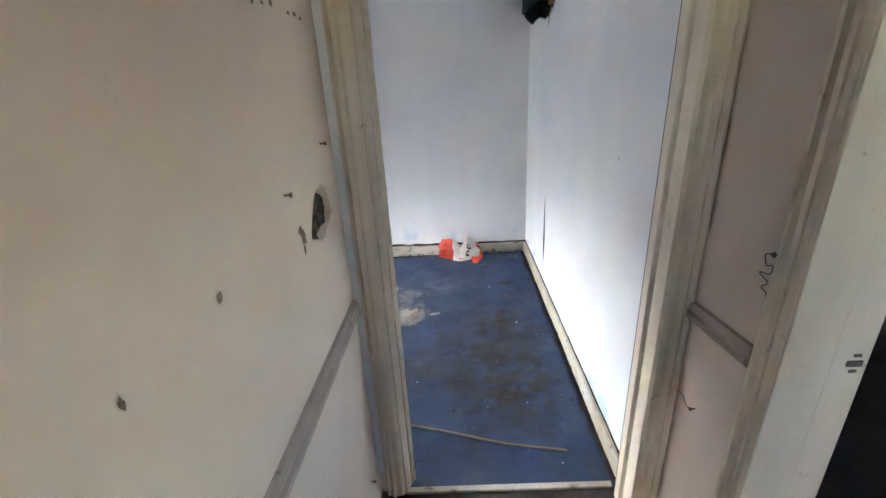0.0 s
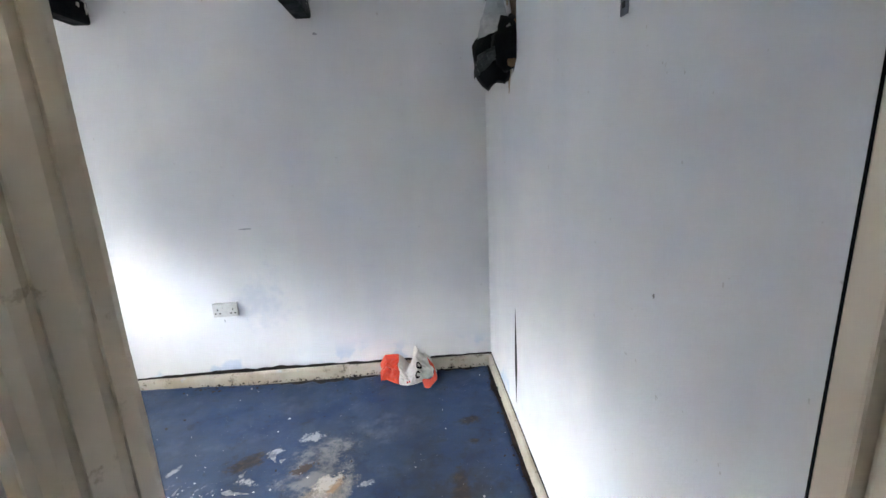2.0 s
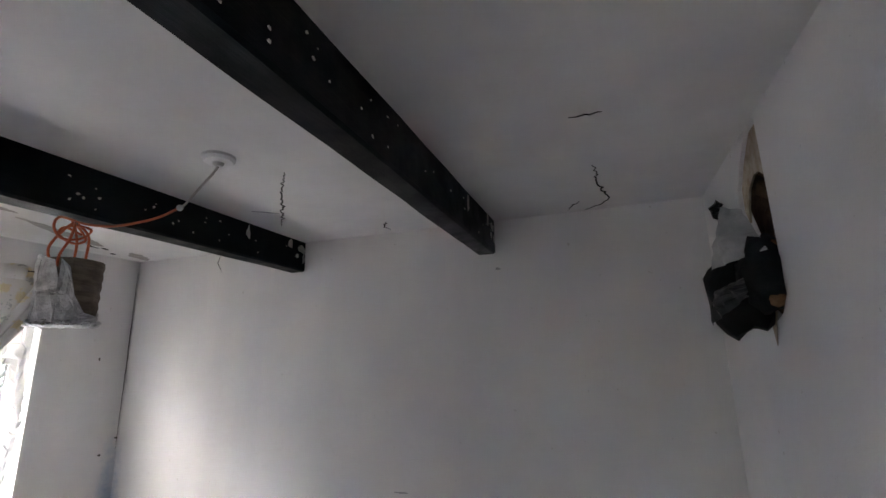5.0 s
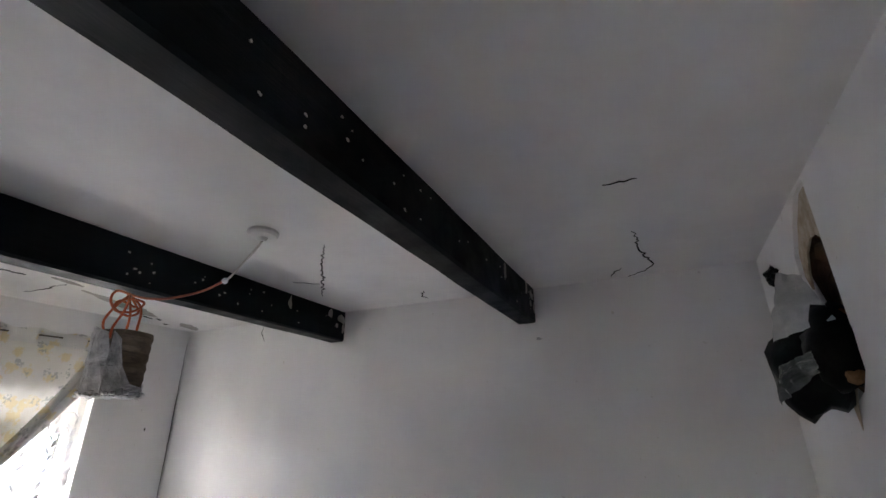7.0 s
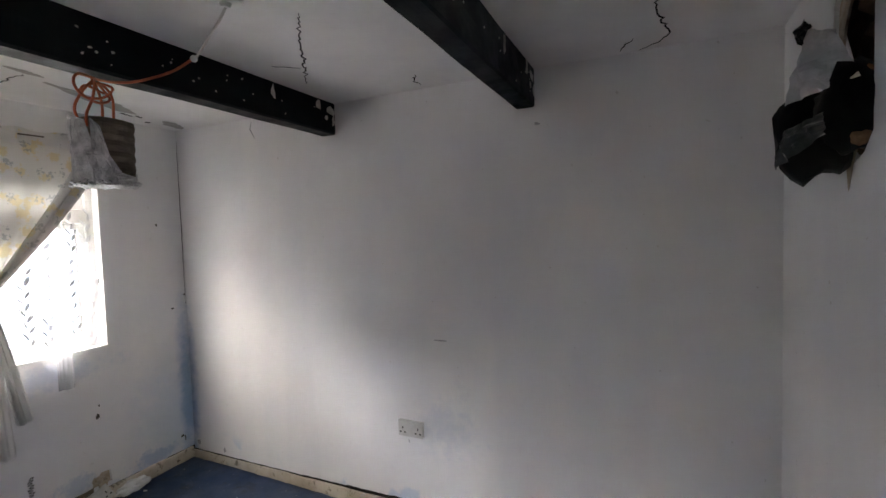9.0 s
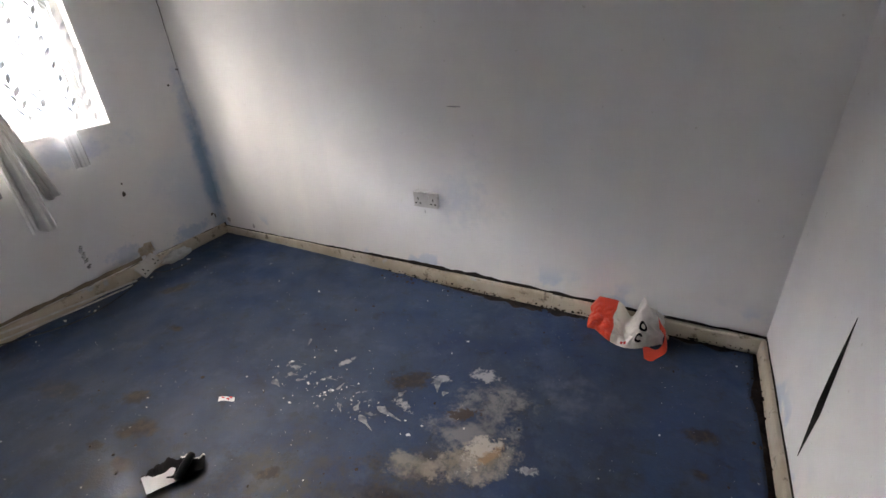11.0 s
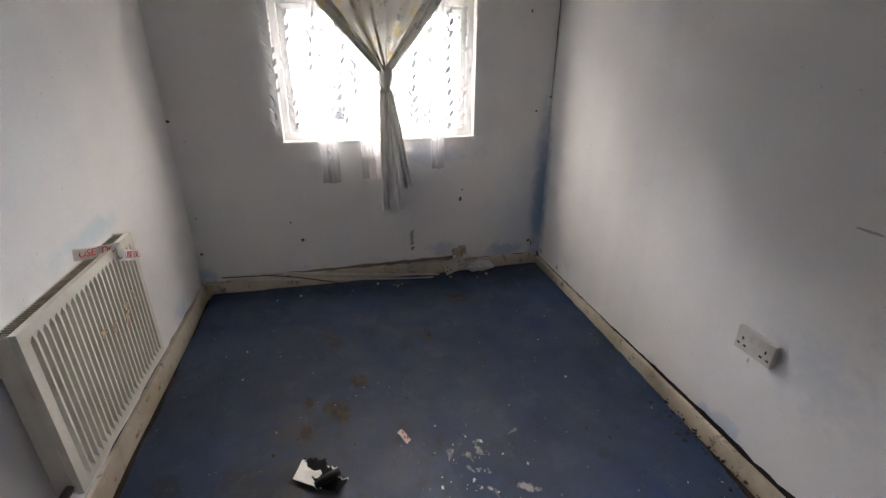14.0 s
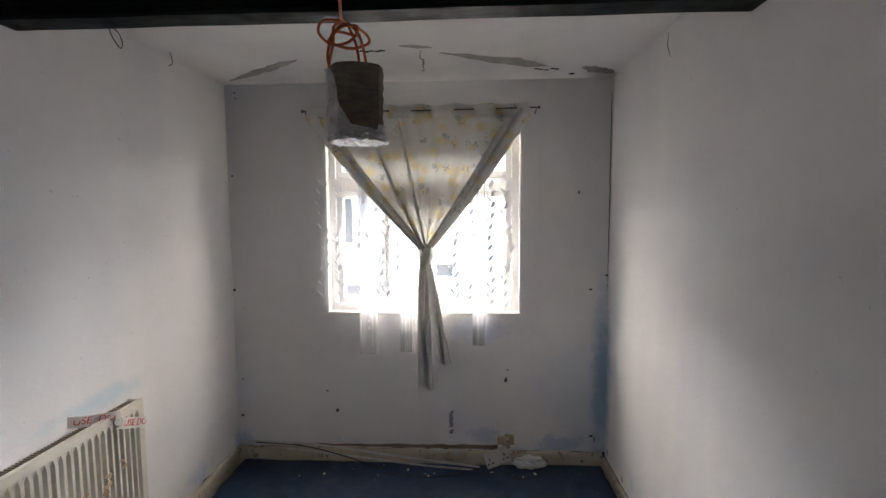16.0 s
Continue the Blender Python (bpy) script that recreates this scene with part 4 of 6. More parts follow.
def drapes():
    c = thing("curtain", (XW + 0.06, 2.45, 2.1), "cream curtain with yellow flowers, knotted in the middle", "curtain")
    ky, kz, kx = 2.45, 1.315, XW + 0.062

    def sheet(u, v):
        top = 1.80 + (3.02 - 1.80) * u
        bow = v ** 1.04
        y = top + (ky + (u - 0.5) * 0.05 - top) * bow
        z = 2.055 + (kz - 2.055) * v
        fold = 0.5 * math.sin(u * 24 + 1.2) + 0.3 * math.sin(u * 51) + 0.35 * math.sin(u * 9)
        x = XW + 0.064 + 0.026 * fold * (0.25 + 0.9 * v - 0.55 * v * v) + 0.012 * math.sin(3.1 * v)
        # deep pleats running to the knot
        for p, w, d in ((0.27, 0.035, 0.05), (0.46, 0.03, 0.035), (0.60, 0.03, 0.03)):
            x += d * (0.3 + 0.7 * v) * math.exp(-(((u - p) / w) ** 2))
        return (x, y, z)

    bm = bmesh.new()
    grid(bm, 120, 50, sheet)
    part("drape", bm, M_CURTAIN, c, "", smooth=True, recalc=False)
    # heading with eyelet gaps through which the rod runs
    bm = bmesh.new()

    def head(u, v):
        y = 1.785 + (3.03 - 1.785) * u
        z = 2.055 + 0.075 * v + 0.006 * math.sin(u * 40) * v
        back = 0.5 + 0.5 * math.sin(u * 33)
        return (XW + 0.064 + (0.016 if back > 0.45 else -0.012) * math.sin(math.pi * v) + 0.006 * math.sin(u * 50), y, z)

    grid(bm, 100, 8, head)
    part("heading", bm, M_CURTAIN2, c, "gathered curtain heading", smooth=True, recalc=False)

    # rolled side hems, twice folded
    def hem(top, foot, w0, w1, out, seed):
        bm = bmesh.new()
        rings = []
        nn, m = 30, 14
        for i in range(nn + 1):
            t = i / nn
            p = Vector(top).lerp(Vector(foot), t)
            p.x += out * math.sin(math.pi * min(1, t * 1.15)) * 0.6
            p.z -= 0.02 * math.sin(math.pi * t)
            w = w0 + (w1 - w0) * t
            d = (Vector(foot) - Vector(top)).normalized()
            s = Vector((0, -d.z, d.y))
            ring = []
            for k in range(m):
                a = math.tau * k / m
                rr = 1 + 0.22 * math.sin(3 * a + seed) + 0.1 * math.sin(5 * a + t * 4)
                ring.append(bm.verts.new(p + s * (w * rr * math.cos(a)) + Vector((0.02 * rr * math.sin(a), 0, 0))))
            rings.append(ring)
        for p, q in zip(rings, rings[1:]):
            for k in range(m):
                bm.faces.new((p[k], p[(k + 1) % m], q[(k + 1) % m], q[k]))
        bm.faces.new(rings[0])
        bm.faces.new(rings[-1])
        part("hem", bm, M_CURTAIN2, c, "thick roll of curtain cloth along an edge and along dark fold lines", smooth=True)

    hem((XW + 0.07, 1.80, 2.085), (kx + 0.012, ky - 0.022, 1.33), 0.030, 0.018, 0.03, 0.4)
    hem((XW + 0.078, 1.875, 2.05), (kx + 0.02, ky - 0.012, 1.335), 0.018, 0.012, 0.035, 1.9)
    hem((XW + 0.07, 3.005, 2.085), (kx + 0.012, ky + 0.022, 1.33), 0.036, 0.018, 0.03, 2.4)
    hem((XW + 0.078, 2.93, 2.05), (kx + 0.02, ky + 0.012, 1.335), 0.026, 0.012, 0.035, 3.3)

    # narrow dense rolls added to draw the dark fold lines, not edges
    hem((XW + 0.085, 2.12, 2.05), (kx + 0.026, ky - 0.008, 1.33), 0.013, 0.006, 0.03, 0.9)
    hem((XW + 0.082, 2.31, 2.05), (kx + 0.028, ky + 0.002, 1.33), 0.009, 0.006, 0.028, 2.9)

    # knot
    bm = bmesh.new()
    rings = []
    for i in range(15):
        t = i / 14
        z = 1.345 - 0.125 * t
        w = 0.026 + 0.017 * math.sin(math.pi * min(1, max(0, (t - 0.12) / 0.76))) ** 0.6
        rings.append([bm.verts.new((kx + 0.012 + w * 0.85 * math.sin(a) * (1 + 0.08 * math.sin(4 * a)), ky + w * math.cos(a) * (1 + 0.1 * math.sin(3 * a + t * 5)), z + 0.01 * math.sin(a * 2 + 1))) for a in (math.tau * k / 18 for k in range(18))])
    for p, q in zip(rings, rings[1:]):
        for k in range(18):
            bm.faces.new((p[k], p[(k + 1) % 18], q[(k + 1) % 18], q[k]))
    bm.faces.new(rings[0])
    bm.faces.new(rings[-1])
    part("knot", bm, M_CURTAIN2, c, "knot in the cloth", smooth=True)

    def tail(y_top, y_low, z_low, w0, w1, x, folds, seed):
        bm = bmesh.new()

        def fn(u, v):
            e = (u - 0.5) * 2
            w = w0 + (w1 - w0) * v ** 0.7
            y = y_top + (y_low - y_top) * v + e * w
            z = 1.24 + (z_low - 1.24) * v + 0.012 * math.sin(u * 7 + seed) * v
            return (x + (0.014 + 0.01 * v) * math.sin(u * folds + seed + 0.6 * v) + 0.008 * math.sin(u * 23 + seed), y, z)

        grid(bm, 40, 30, fn)
        solidify(part("tail", bm, M_CURTAIN3, c, "hanging tail of cloth", smooth=True, recalc=False), 0.002)

    tail(ky - 0.012, 2.457, 0.515, 0.02, 0.062, kx + 0.02, 9, 0.5)
    tail(ky + 0.018, 2.562, 0.65, 0.012, 0.038, kx - 0.004, 6, 2.0)
    return c


drapes()


# ---- radiator ----
def radiator():
    x0, x1, z0, z1, yf = -1.862, -1.138, 0.221, 0.773, 1.348
    yb = YS + 0.006
    r = thing("radiator", ((x0 + x1) / 2, YS, z0), "cream ribbed panel radiator with rust marks, fixed to the wall", "radiator")
    n, bm = 23, bmesh.new()
    cols = []
    flat = 0.028
    pitch = (x1 - x0 - 2 * flat) / n
    cols += [(x0, 0.0), (x0 + flat, 0.0)]
    for k in range(n):
        a = x0 + flat + k * pitch
        cols += [(a + pitch * 0.22, -0.011), (a + pitch * 0.5, -0.011), (a + pitch * 0.72, 0.0), (a + pitch, 0.0)]
    cols += [(x1, 0.0)]
    rows = [(z0, 0.0), (z0 + 0.022, 0.0), (z0 + 0.045, 1.0), (z1 - 0.055, 1.0), (z1 - 0.032, 0.0), (z1, 0.0)]
    vs = [[bm.verts.new((x, yf + d * s, z)) for z, s in rows] for x, d in cols]
    for p, q in zip(vs, vs[1:]):
        for j in range(len(rows) - 1):
            bm.faces.new((p[j], q[j], q[j + 1], p[j + 1]))
    back = [[bm.verts.new((x, yf - 0.018, z)) for z in (z0, z1)] for x in (x0, x1)]
    bm.faces.new((back[0][0], back[1][0], back[1][1], back[0][1]))
    bm.faces.new([v[-1] for v in vs] + [back[1][1], back[0][1]])
    bm.faces.new([v[0] for v in vs][::-1] + [back[0][0], back[1][0]])
    bm.faces.new((back[0][0], back[0][1], *[v for v in vs[0][::-1]]))
    bm.faces.new((back[1][1], back[1][0], *[v for v in vs[-1]]))
    part("front_panel", bm, M_RAD, r)
    for x in (x0 - 0.001, x1 - 0.001):
        part("end_cover", box(bmesh.new(), x, x + 0.002, yb, yf - 0.0185, z0 + 0.01, z1 - 0.004), M_RAD, r)
    part("rear_panel", box(bmesh.new(), x0 + 0.003, x1 - 0.003, yb, yb + 0.008, z0 + 0.01, z1 - 0.01), M_RAD, r)
    g = part("top_grille", box(bmesh.new(), x0 + 0.003, x1 - 0.003, yb + 0.009, yf - 0.019, z1 - 0.022, z1 - 0.018), M_DARK, r, "dusty top grille")
    for k in range(60):
        x = x0 + 0.012 + (x1 - x0 - 0.024) * k / 59
        part("slat", box(bmesh.new(), x - 0.002, x + 0.002, yb + 0.009, yf - 0.019, z1 - 0.0175, z1 - 0.006), M_GRILLE, g)
    bm = bmesh.new()
    q = random.Random(5)
    for cx, cz in ((-1.486, 0.545), (-1.655, 0.545), (-1.66, 0.505), (-1.742, 0.572), (-1.56, 0.53)):
        for k in range(5):
            slab(bm, "y", blob_outline(cx + q.uniform(-0.02, 0.02), cz + q.uniform(-0.025, 0.025), q.uniform(0.003, 0.011), q.uniform(0.004, 0.012), q, 9, 0.4), [], yf + 0.0004, yf + 0.0012)
    tagged(part("rust_marks", bm, M_RUST, r, "brown rust marks"), kind="stuff")
    v = part("valve", tube(bmesh.new(), [(x1 + 0.0, yf - 0.03, z0 + 0.03), (x1 + 0.035, yf - 0.03, z0 + 0.03), (x1 + 0.045, yf - 0.03, z0 + 0.015), (x1 + 0.045, yf - 0.03, 0.0)], [0.012, 0.014, 0.014, 0.008], 10), M_METAL, r, "dull metal valve", smooth=True)
    return r


radiator()


def warning_tape():
    t = thing("warning_tape", (-1.72, 1.35, 0.74), "white tape with red capitals wrapped over the radiator corner", "tape")

    def strip(a, b, up, sag):
        bm = bmesh.new()
        a, b, up = Vector(a), Vector(b), Vector(up)
        grid(bm, 14, 3, lambda u, v: tuple(a.lerp(b, u) + up * v + Vector((0, 0.004 * math.sin(u * 9), -sag * math.sin(math.pi * u)))))
        return solidify(part("strip", bm, M_TAPE, t, recalc=False), 0.0008)

    strip((-1.575, 1.284, 0.783), (-1.72, 1.356, 0.745), (0.004, 0.008, 0.044), 0.004)
    strip((-1.705, 1.356, 0.718), (-1.868, 1.357, 0.652), (-0.006, 0.002, 0.043), 0.002)
    def basis(o, x, y):
        x, y = Vector(x).normalized(), Vector(y).normalized()
        z = x.cross(y).normalized()
        y = z.cross(x)
        return Matrix(((x.x, y.x, z.x, o[0]), (x.y, y.y, z.y, o[1]), (x.z, y.z, z.z, o[2]), (0, 0, 0, 1)))

    lettering("lettering", "USE  DO", 0.036, M_REDINK, basis((-1.583, 1.296, 0.790), (-0.145, 0.072, -0.038), (0, 0.1, 1)), t)
    lettering("lettering", "USE DO", 0.036, M_REDINK, basis((-1.735, 1.3605, 0.716), (-0.163, 0.001, -0.066), (0, 0.02, 1)), t)
    bm = bmesh.new()
    bmesh.ops.create_icosphere(bm, subdivisions=2, radius=0.026, matrix=Matrix.Translation((-1.715, 1.358, 0.748)))
    for v in bm.verts:
        c = v.co - Vector((-1.715, 1.358, 0.748))
        v.co = Vector((-1.715, 1.358, 0.748)) + Vector((c.x, c.y * 0.3, c.z)) * (0.8 + 0.6 * abs(noise.noise(v.co * 60)))
    part("crumple", bm, M_GREYBAG, t, "crumpled twist of tape")


warning_tape()


# ---- sockets ----
def double_socket(m, label, group="double sockets"):
    s = thing("double_socket", Matrix.Identity(4), label, "socket", group)
    bm = bmesh.new()
    box(bm, -0.073, 0.073, -0.043, 0.043, 0.0, 0.009)
    part("face_plate", bm, M_SOCKET, s, bevel=0.003)
    part("back_box", box(bmesh.new(), -0.071, 0.071, -0.041, 0.041, -0.012, 0.0), M_SOCKET, s)
    for x in (-0.028, 0.006):
        part("rocker", box(bmesh.new(), x, x + 0.016, 0.008, 0.03, 0.009, 0.013), M_SOCKET, s, bevel=0.002)
    for c in (-0.045, 0.045):
        for dx, dy, w, h in ((0, 0.004, 0.007, 0.013), (-0.013, -0.02, 0.011, 0.008), (0.013, -0.02, 0.011, 0.008)):
            part("pin_slot", box(bmesh.new(), c + dx - w / 2, c + dx + w / 2, dy - h / 2, dy + h / 2, 0.009, 0.0094), M_DARK, s)
    s.matrix_world = m
    bpy.context.view_layer.update()
    return s


face_n = Matrix(((1, 0, 0, 0), (0, 0, -1, 0), (0, 1, 0, 0), (0, 0, 0, 1)))
double_socket(Matrix.Translation((-1.0, YN - 0.0125, 0.507)) @ face_n, "off-white double socket set on the white wall")
lean = Matrix(((0, -0.5, 0.866, -2.69), (1, 0, 0, 2.862), (0, 0.866, 0.5, 0.057), (0, 0, 0, 1))) @ Matrix.Rotation(radians(20), 4, "Z")
double_socket(lean, "loose off-white double socket lying against the skirting")


# ---- cracked things under the window ----
def strip_piece(pts, w, h, mat, label):
    s = thing("trunking_strip", pts[0], label, "trunking", "loose trunking strips")
    bm = bmesh.new()
    path = smooth_path(pts, 6)
    rings = []
    for i, p in enumerate(path):
        d = (path[min(i + 1, len(path) - 1)] - path[max(i - 1, 0)]).normalized()
        sdv = d.cross(Vector((0, 0, 1))).normalized()
        up = sdv.cross(d)
        rings.append([bm.verts.new(p + sdv * a + up * b) for a, b in ((-w, 0), (w, 0), (w, h), (w - 0.002, h), (w - 0.002, 0.002), (-w + 0.002, 0.002), (-w + 0.002, h), (-w, h))])
    for p, q in zip(rings, rings[1:]):
        for k in range(8):
            bm.faces.new((p[k], p[(k + 1) % 8], q[(k + 1) % 8], q[k]))
    bm.faces.new(rings[0])
    bm.faces.new(rings[-1])
    part("channel", bm, mat, s)
    return s


strip_piece([(-2.722, 1.30, 0.106), (-2.715, 1.75, 0.10), (-2.69, 2.3, 0.045), (-2.67, 2.76, 0.006)], 0.006, 0.007, M_CHIP, "thin white trunking strip slumped along the skirting")
strip_piece([(-2.715, 1.55, 0.075), (-2.68, 2.0, 0.05), (-2.655, 2.4, 0.02), (-2.645, 2.72, 0.003)], 0.005, 0.006, M_CHIP, "thin white trunking strip slumped along the skirting")
cb = thing("black_cable", (-2.7, 1.5, 0.09), "loose black cable trailing onto the blue floor", "cable")
part("cable", tube(bmesh.new(), smooth_path([(-2.715, 1.40, 0.107), (-2.70, 1.72, 0.095), (-2.655, 2.05, 0.04), (-2.585, 2.30, 0.005), (-2.56, 2.45, 0.004), (-2.60, 2.63, 0.004), (-2.66, 2.79, 0.02)]), 0.0035, 6), M_BCABLE, cb, smooth=True)
cb = thing("black_cable", (-2.6, 2.9, 0.0), "loose black cable trailing onto the blue floor", "cable")
part("cable", tube(bmesh.new(), smooth_path([(-2.66, 2.86, 0.02), (-2.62, 2.90, 0.004), (-2.57, 3.0, 0.003), (-2.60, 3.10, 0.003)]), 0.0028, 6), M_BCABLE, cb, smooth=True)


def crumple(bm, centre, radii, seed, amp=0.45, scale=9.0, sub=3, flat=None, mi=0, turn=None):
    c = Vector(centre)
    made = bmesh.ops.create_icosphere(bm, subdivisions=sub, radius=1.0)["verts"]
    for v in made:
        p = v.co.copy()
        k = 1 - amp * (abs(noise.noise(p * scale * 0.25 + Vector((seed, 0, 0)))) * 1.1 + 0.55 * abs(noise.noise(p * scale * 0.55 + Vector((0, seed, 0)))))
        q = Vector((p.x * radii[0], p.y * radii[1], p.z * radii[2])) * k
        if turn:
            q = turn @ q
        v.co = c + q
        if flat is not None and v.co.z < flat:
            v.co.z = flat + 0.002 * abs(noise.noise(v.co * 50))
    for f in {f for v in made for f in v.link_faces}:
        f.material_index = mi
    return made


w = thing("crumpled_wrapper", (-2.68, 3.05, 0), "crumpled white plastic wrapper beside the loose socket", "litter")
part("wrapper", crumple(bm := bmesh.new(), (-2.685, 3.05, 0.028), (0.042, 0.115, 0.052), 4.2, 0.55, 13, 3, 0.002) and bm, M_PAPER, w)
structure(part("bare_patch", box(bmesh.new(), XW - 0.029, XW - 0.018, 2.86, 2.975, 0.12, 0.208), M_TAN), "bare tan plaster inside the chipped wall")
bm = slab(bmesh.new(), "x", ragged((1.62, 0.108), (2.87, 0.108), 30, rnd, 0.001) + ragged((2.87, 0.136), (1.62, 0.117), 30, rnd, 0.004), [], XW + 0.0004, XW + 0.003)
structure(part("bare_strip", bm, simple("bare_brown_plaster", (0.26, 0.21, 0.16), (0.19, 0.15, 0.11), 18, 0.95, 0, 0.5)), "strip of bare brown plaster over the skirting")
bm = bmesh.new()
q = random.Random(12)
for k in range(9):
    crumple(bm, (XW - 0.008 + q.uniform(0, 0.014), q.uniform(2.872, 2.962), q.uniform(0.125, 0.185)), (0.016, q.uniform(0.016, 0.032), q.uniform(0.014, 0.026)), k, 0.5, 8, 1)
tagged(part("broken_plaster", bm, M_TAN), "tan broken plaster filling a chipped wall corner", "rubble", "", "stuff")

# ---- hanging box, cables, rose ----
def hanging_box():
    b = thing("hanging_carton", (-1.50, 2.355, 1.746), "brown cardboard carton with torn foil, hung from the beam", "carton")
    cx, cy = -1.50, 2.355
    rot = Matrix.Rotation(radians(14), 4, "Z")
    bm = bmesh.new()
    h0, h1, a0, a1 = 1.752, 1.962, 0.075, 0.079
    rings = []
    for k in range(13):
        t = k / 12
        r = a0 + (a1 - a0) * t
        ring = []
        for i in range(24):
            a = math.tau * i / 24
            s = 1 / max(abs(math.cos(a)), abs(math.sin(a))) ** 0.3
            p = rot @ Vector((r * s * math.cos(a), r * s * math.sin(a), 0))
            j = 0.0025 * (1 if k % 2 else -1) + 0.002 * noise.noise((i, k * 0.7, 0))
            ring.append(bm.verts.new((cx + p.x * (1 + j * 8), cy + p.y * (1 + j * 8), h0 + (h1 - h0) * t)))
        rings.append(ring)
    for p, q in zip(rings, rings[1:]):
        for i in range(24):
            bm.faces.new((p[i], p[(i + 1) % 24], q[(i + 1) % 24], q[i]))
    bm.faces.new(rings[0][::-1])
    inner = [bm.verts.new(Vector((cx, cy, v.co.z - 0.02)) + (v.co - Vector((cx, cy, v.co.z))) * 0.9) for v in rings[-1]]
    for i in range(24):
        bm.faces.new((rings[-1][i], rings[-1][(i + 1) % 24], inner[(i + 1) % 24], inner[i]))
    bm.faces.new(inner)
    part("carton", bm, M_CARD, b)

    # torn foil skin on two sides and the rim
    def foil(name, face_turn, outline, seed, off=0.008):
        bm = bmesh.new()
        slabm = slab(bm, "y", outline, [], -0.0, 0.001)
        bmesh.ops.subdivide_edges(bm, edges=bm.edges[:], cuts=3, use_grid_fill=True)
        m = Matrix.Translation((cx, cy, 0)) @ rot @ Matrix.Rotation(face_turn, 4, "Z")
        for v in bm.verts:
            r = 0.077 + (v.co.z - h0) * 0.03 + off - v.co.y + 0.012 * abs(noise.noise(v.co * 32 + Vector((seed, 0, 0)))) + 0.006 * noise.noise(v.co * 75)
            a = v.co.x / 0.066
            v.co = Vector((r * math.sin(a), -r * math.cos(a), v.co.z))
            v.co = m @ v.co
        part(name, bm, M_FOIL, b, "torn silver foil")

    foil("foil_sheet", radians(4), [(-0.075, 1.755), (0.072, 1.748), (0.078, 1.79), (0.05, 1.83), (0.03, 1.87), (0.012, 1.95), (-0.03, 1.972), (-0.072, 1.955), (-0.082, 1.85)], 1.0)
    foil("foil_sheet", radians(94), [(-0.078, 1.748), (0.074, 1.75), (0.077, 1.772), (0.03, 1.775), (-0.02, 1.785), (-0.045, 1.84), (-0.06, 1.93), (-0.078, 1.955)], 5.0)
    foil("foil_sheet", radians(184), [(-0.074, 1.75), (0.074, 1.75), (0.07, 1.8), (-0.06, 1.79)], 8.0)
    foil("foil_sheet", radians(274), [(-0.074, 1.75), (0.074, 1.75), (0.08, 1.96), (0.0, 1.93), (-0.07, 1.82)], 9.0)
    bm = bmesh.new()
    for k in range(26):
        a = math.tau * k / 26
        s = 0.083 / max(abs(math.cos(a)), abs(math.sin(a))) ** 0.3
        p = rot @ Vector((s * math.cos(a), s * math.sin(a), 0))
        crumple(bm, (cx + p.x, cy + p.y, 1.752 + 0.006 * math.sin(k * 2.3)), (0.016, 0.016, 0.009), k, 0.5, 9, 1)
    part("foil_rim", bm, M_FOIL, b, "crumpled foil rim")
    bm = bmesh.new()

    def under(u, v):
        p = rot @ Vector((0.086 * v * math.cos(math.tau * u), 0.086 * v * math.sin(math.tau * u), 0))
        return (cx + p.x, cy + p.y, 1.746 + 0.006 * noise.noise((p.x * 60, p.y * 60, 2)) + 0.003 * noise.noise((p.x * 140, p.y * 140, 4)))

    grid(bm, 40, 12, under)
    bmesh.ops.remove_doubles(bm, verts=bm.verts[:], dist=0.0002)
    solidify(part("foil_base", bm, M_FOIL, b, "creased bright foil underside", recalc=False), 0.001)
    return b


hanging_box()
oc = thing("orange_cable", (-1.487, 2.327, 2.1), "orange flex hanging to a tangle below the dark beam", "cable")
part("run", tube(bmesh.new(), smooth_path([(-1.118, 2.410, 2.116), (-1.18, 2.395, 2.090), (-1.25, 2.375, 2.074), (-1.33, 2.354, 2.066), (-1.41, 2.335, 2.074), (-1.477, 2.327, 2.092)]), 0.0042, 7), M_ORANGE, oc, smooth=True)
for pts in (
    [(-1.48, 2.33, 2.095), (-1.47, 2.29, 2.05), (-1.49, 2.27, 1.99), (-1.50, 2.29, 1.94)],
    [(-1.485, 2.33, 2.095), (-1.47, 2.37, 2.05), (-1.49, 2.385, 1.98), (-1.50, 2.39, 1.93)],
    [(-1.49, 2.33, 2.095), (-1.50, 2.355, 2.03), (-1.51, 2.36, 1.97), (-1.51, 2.35, 1.93)],
    [(-1.48, 2.33, 2.094), (-1.46, 2.27, 2.09), (-1.455, 2.255, 2.055), (-1.47, 2.29, 2.025), (-1.47, 2.345, 2.035), (-1.46, 2.37, 2.07), (-1.47, 2.32, 2.075), (-1.48, 2.275, 2.04)],
    [(-1.49, 2.325, 2.094), (-1.52, 2.37, 2.08), (-1.515, 2.39, 2.045), (-1.49, 2.34, 2.02), (-1.475, 2.285, 2.035), (-1.48, 2.30, 2.065), (-1.49, 2.36, 2.055)],
    [(-1.475, 2.325, 2.09), (-1.44, 2.305, 2.065), (-1.445, 2.30, 2.02), (-1.455, 2.285, 1.97), (-1.46, 2.285, 1.93)],
):
    part("loop", tube(bmesh.new(), smooth_path(pts), 0.0042, 7), M_ORANGE, oc, smooth=True)
hk = thing("beam_hook", (-1.487, 2.327, 2.1), "small dark hook screwed under the beam", "hook")
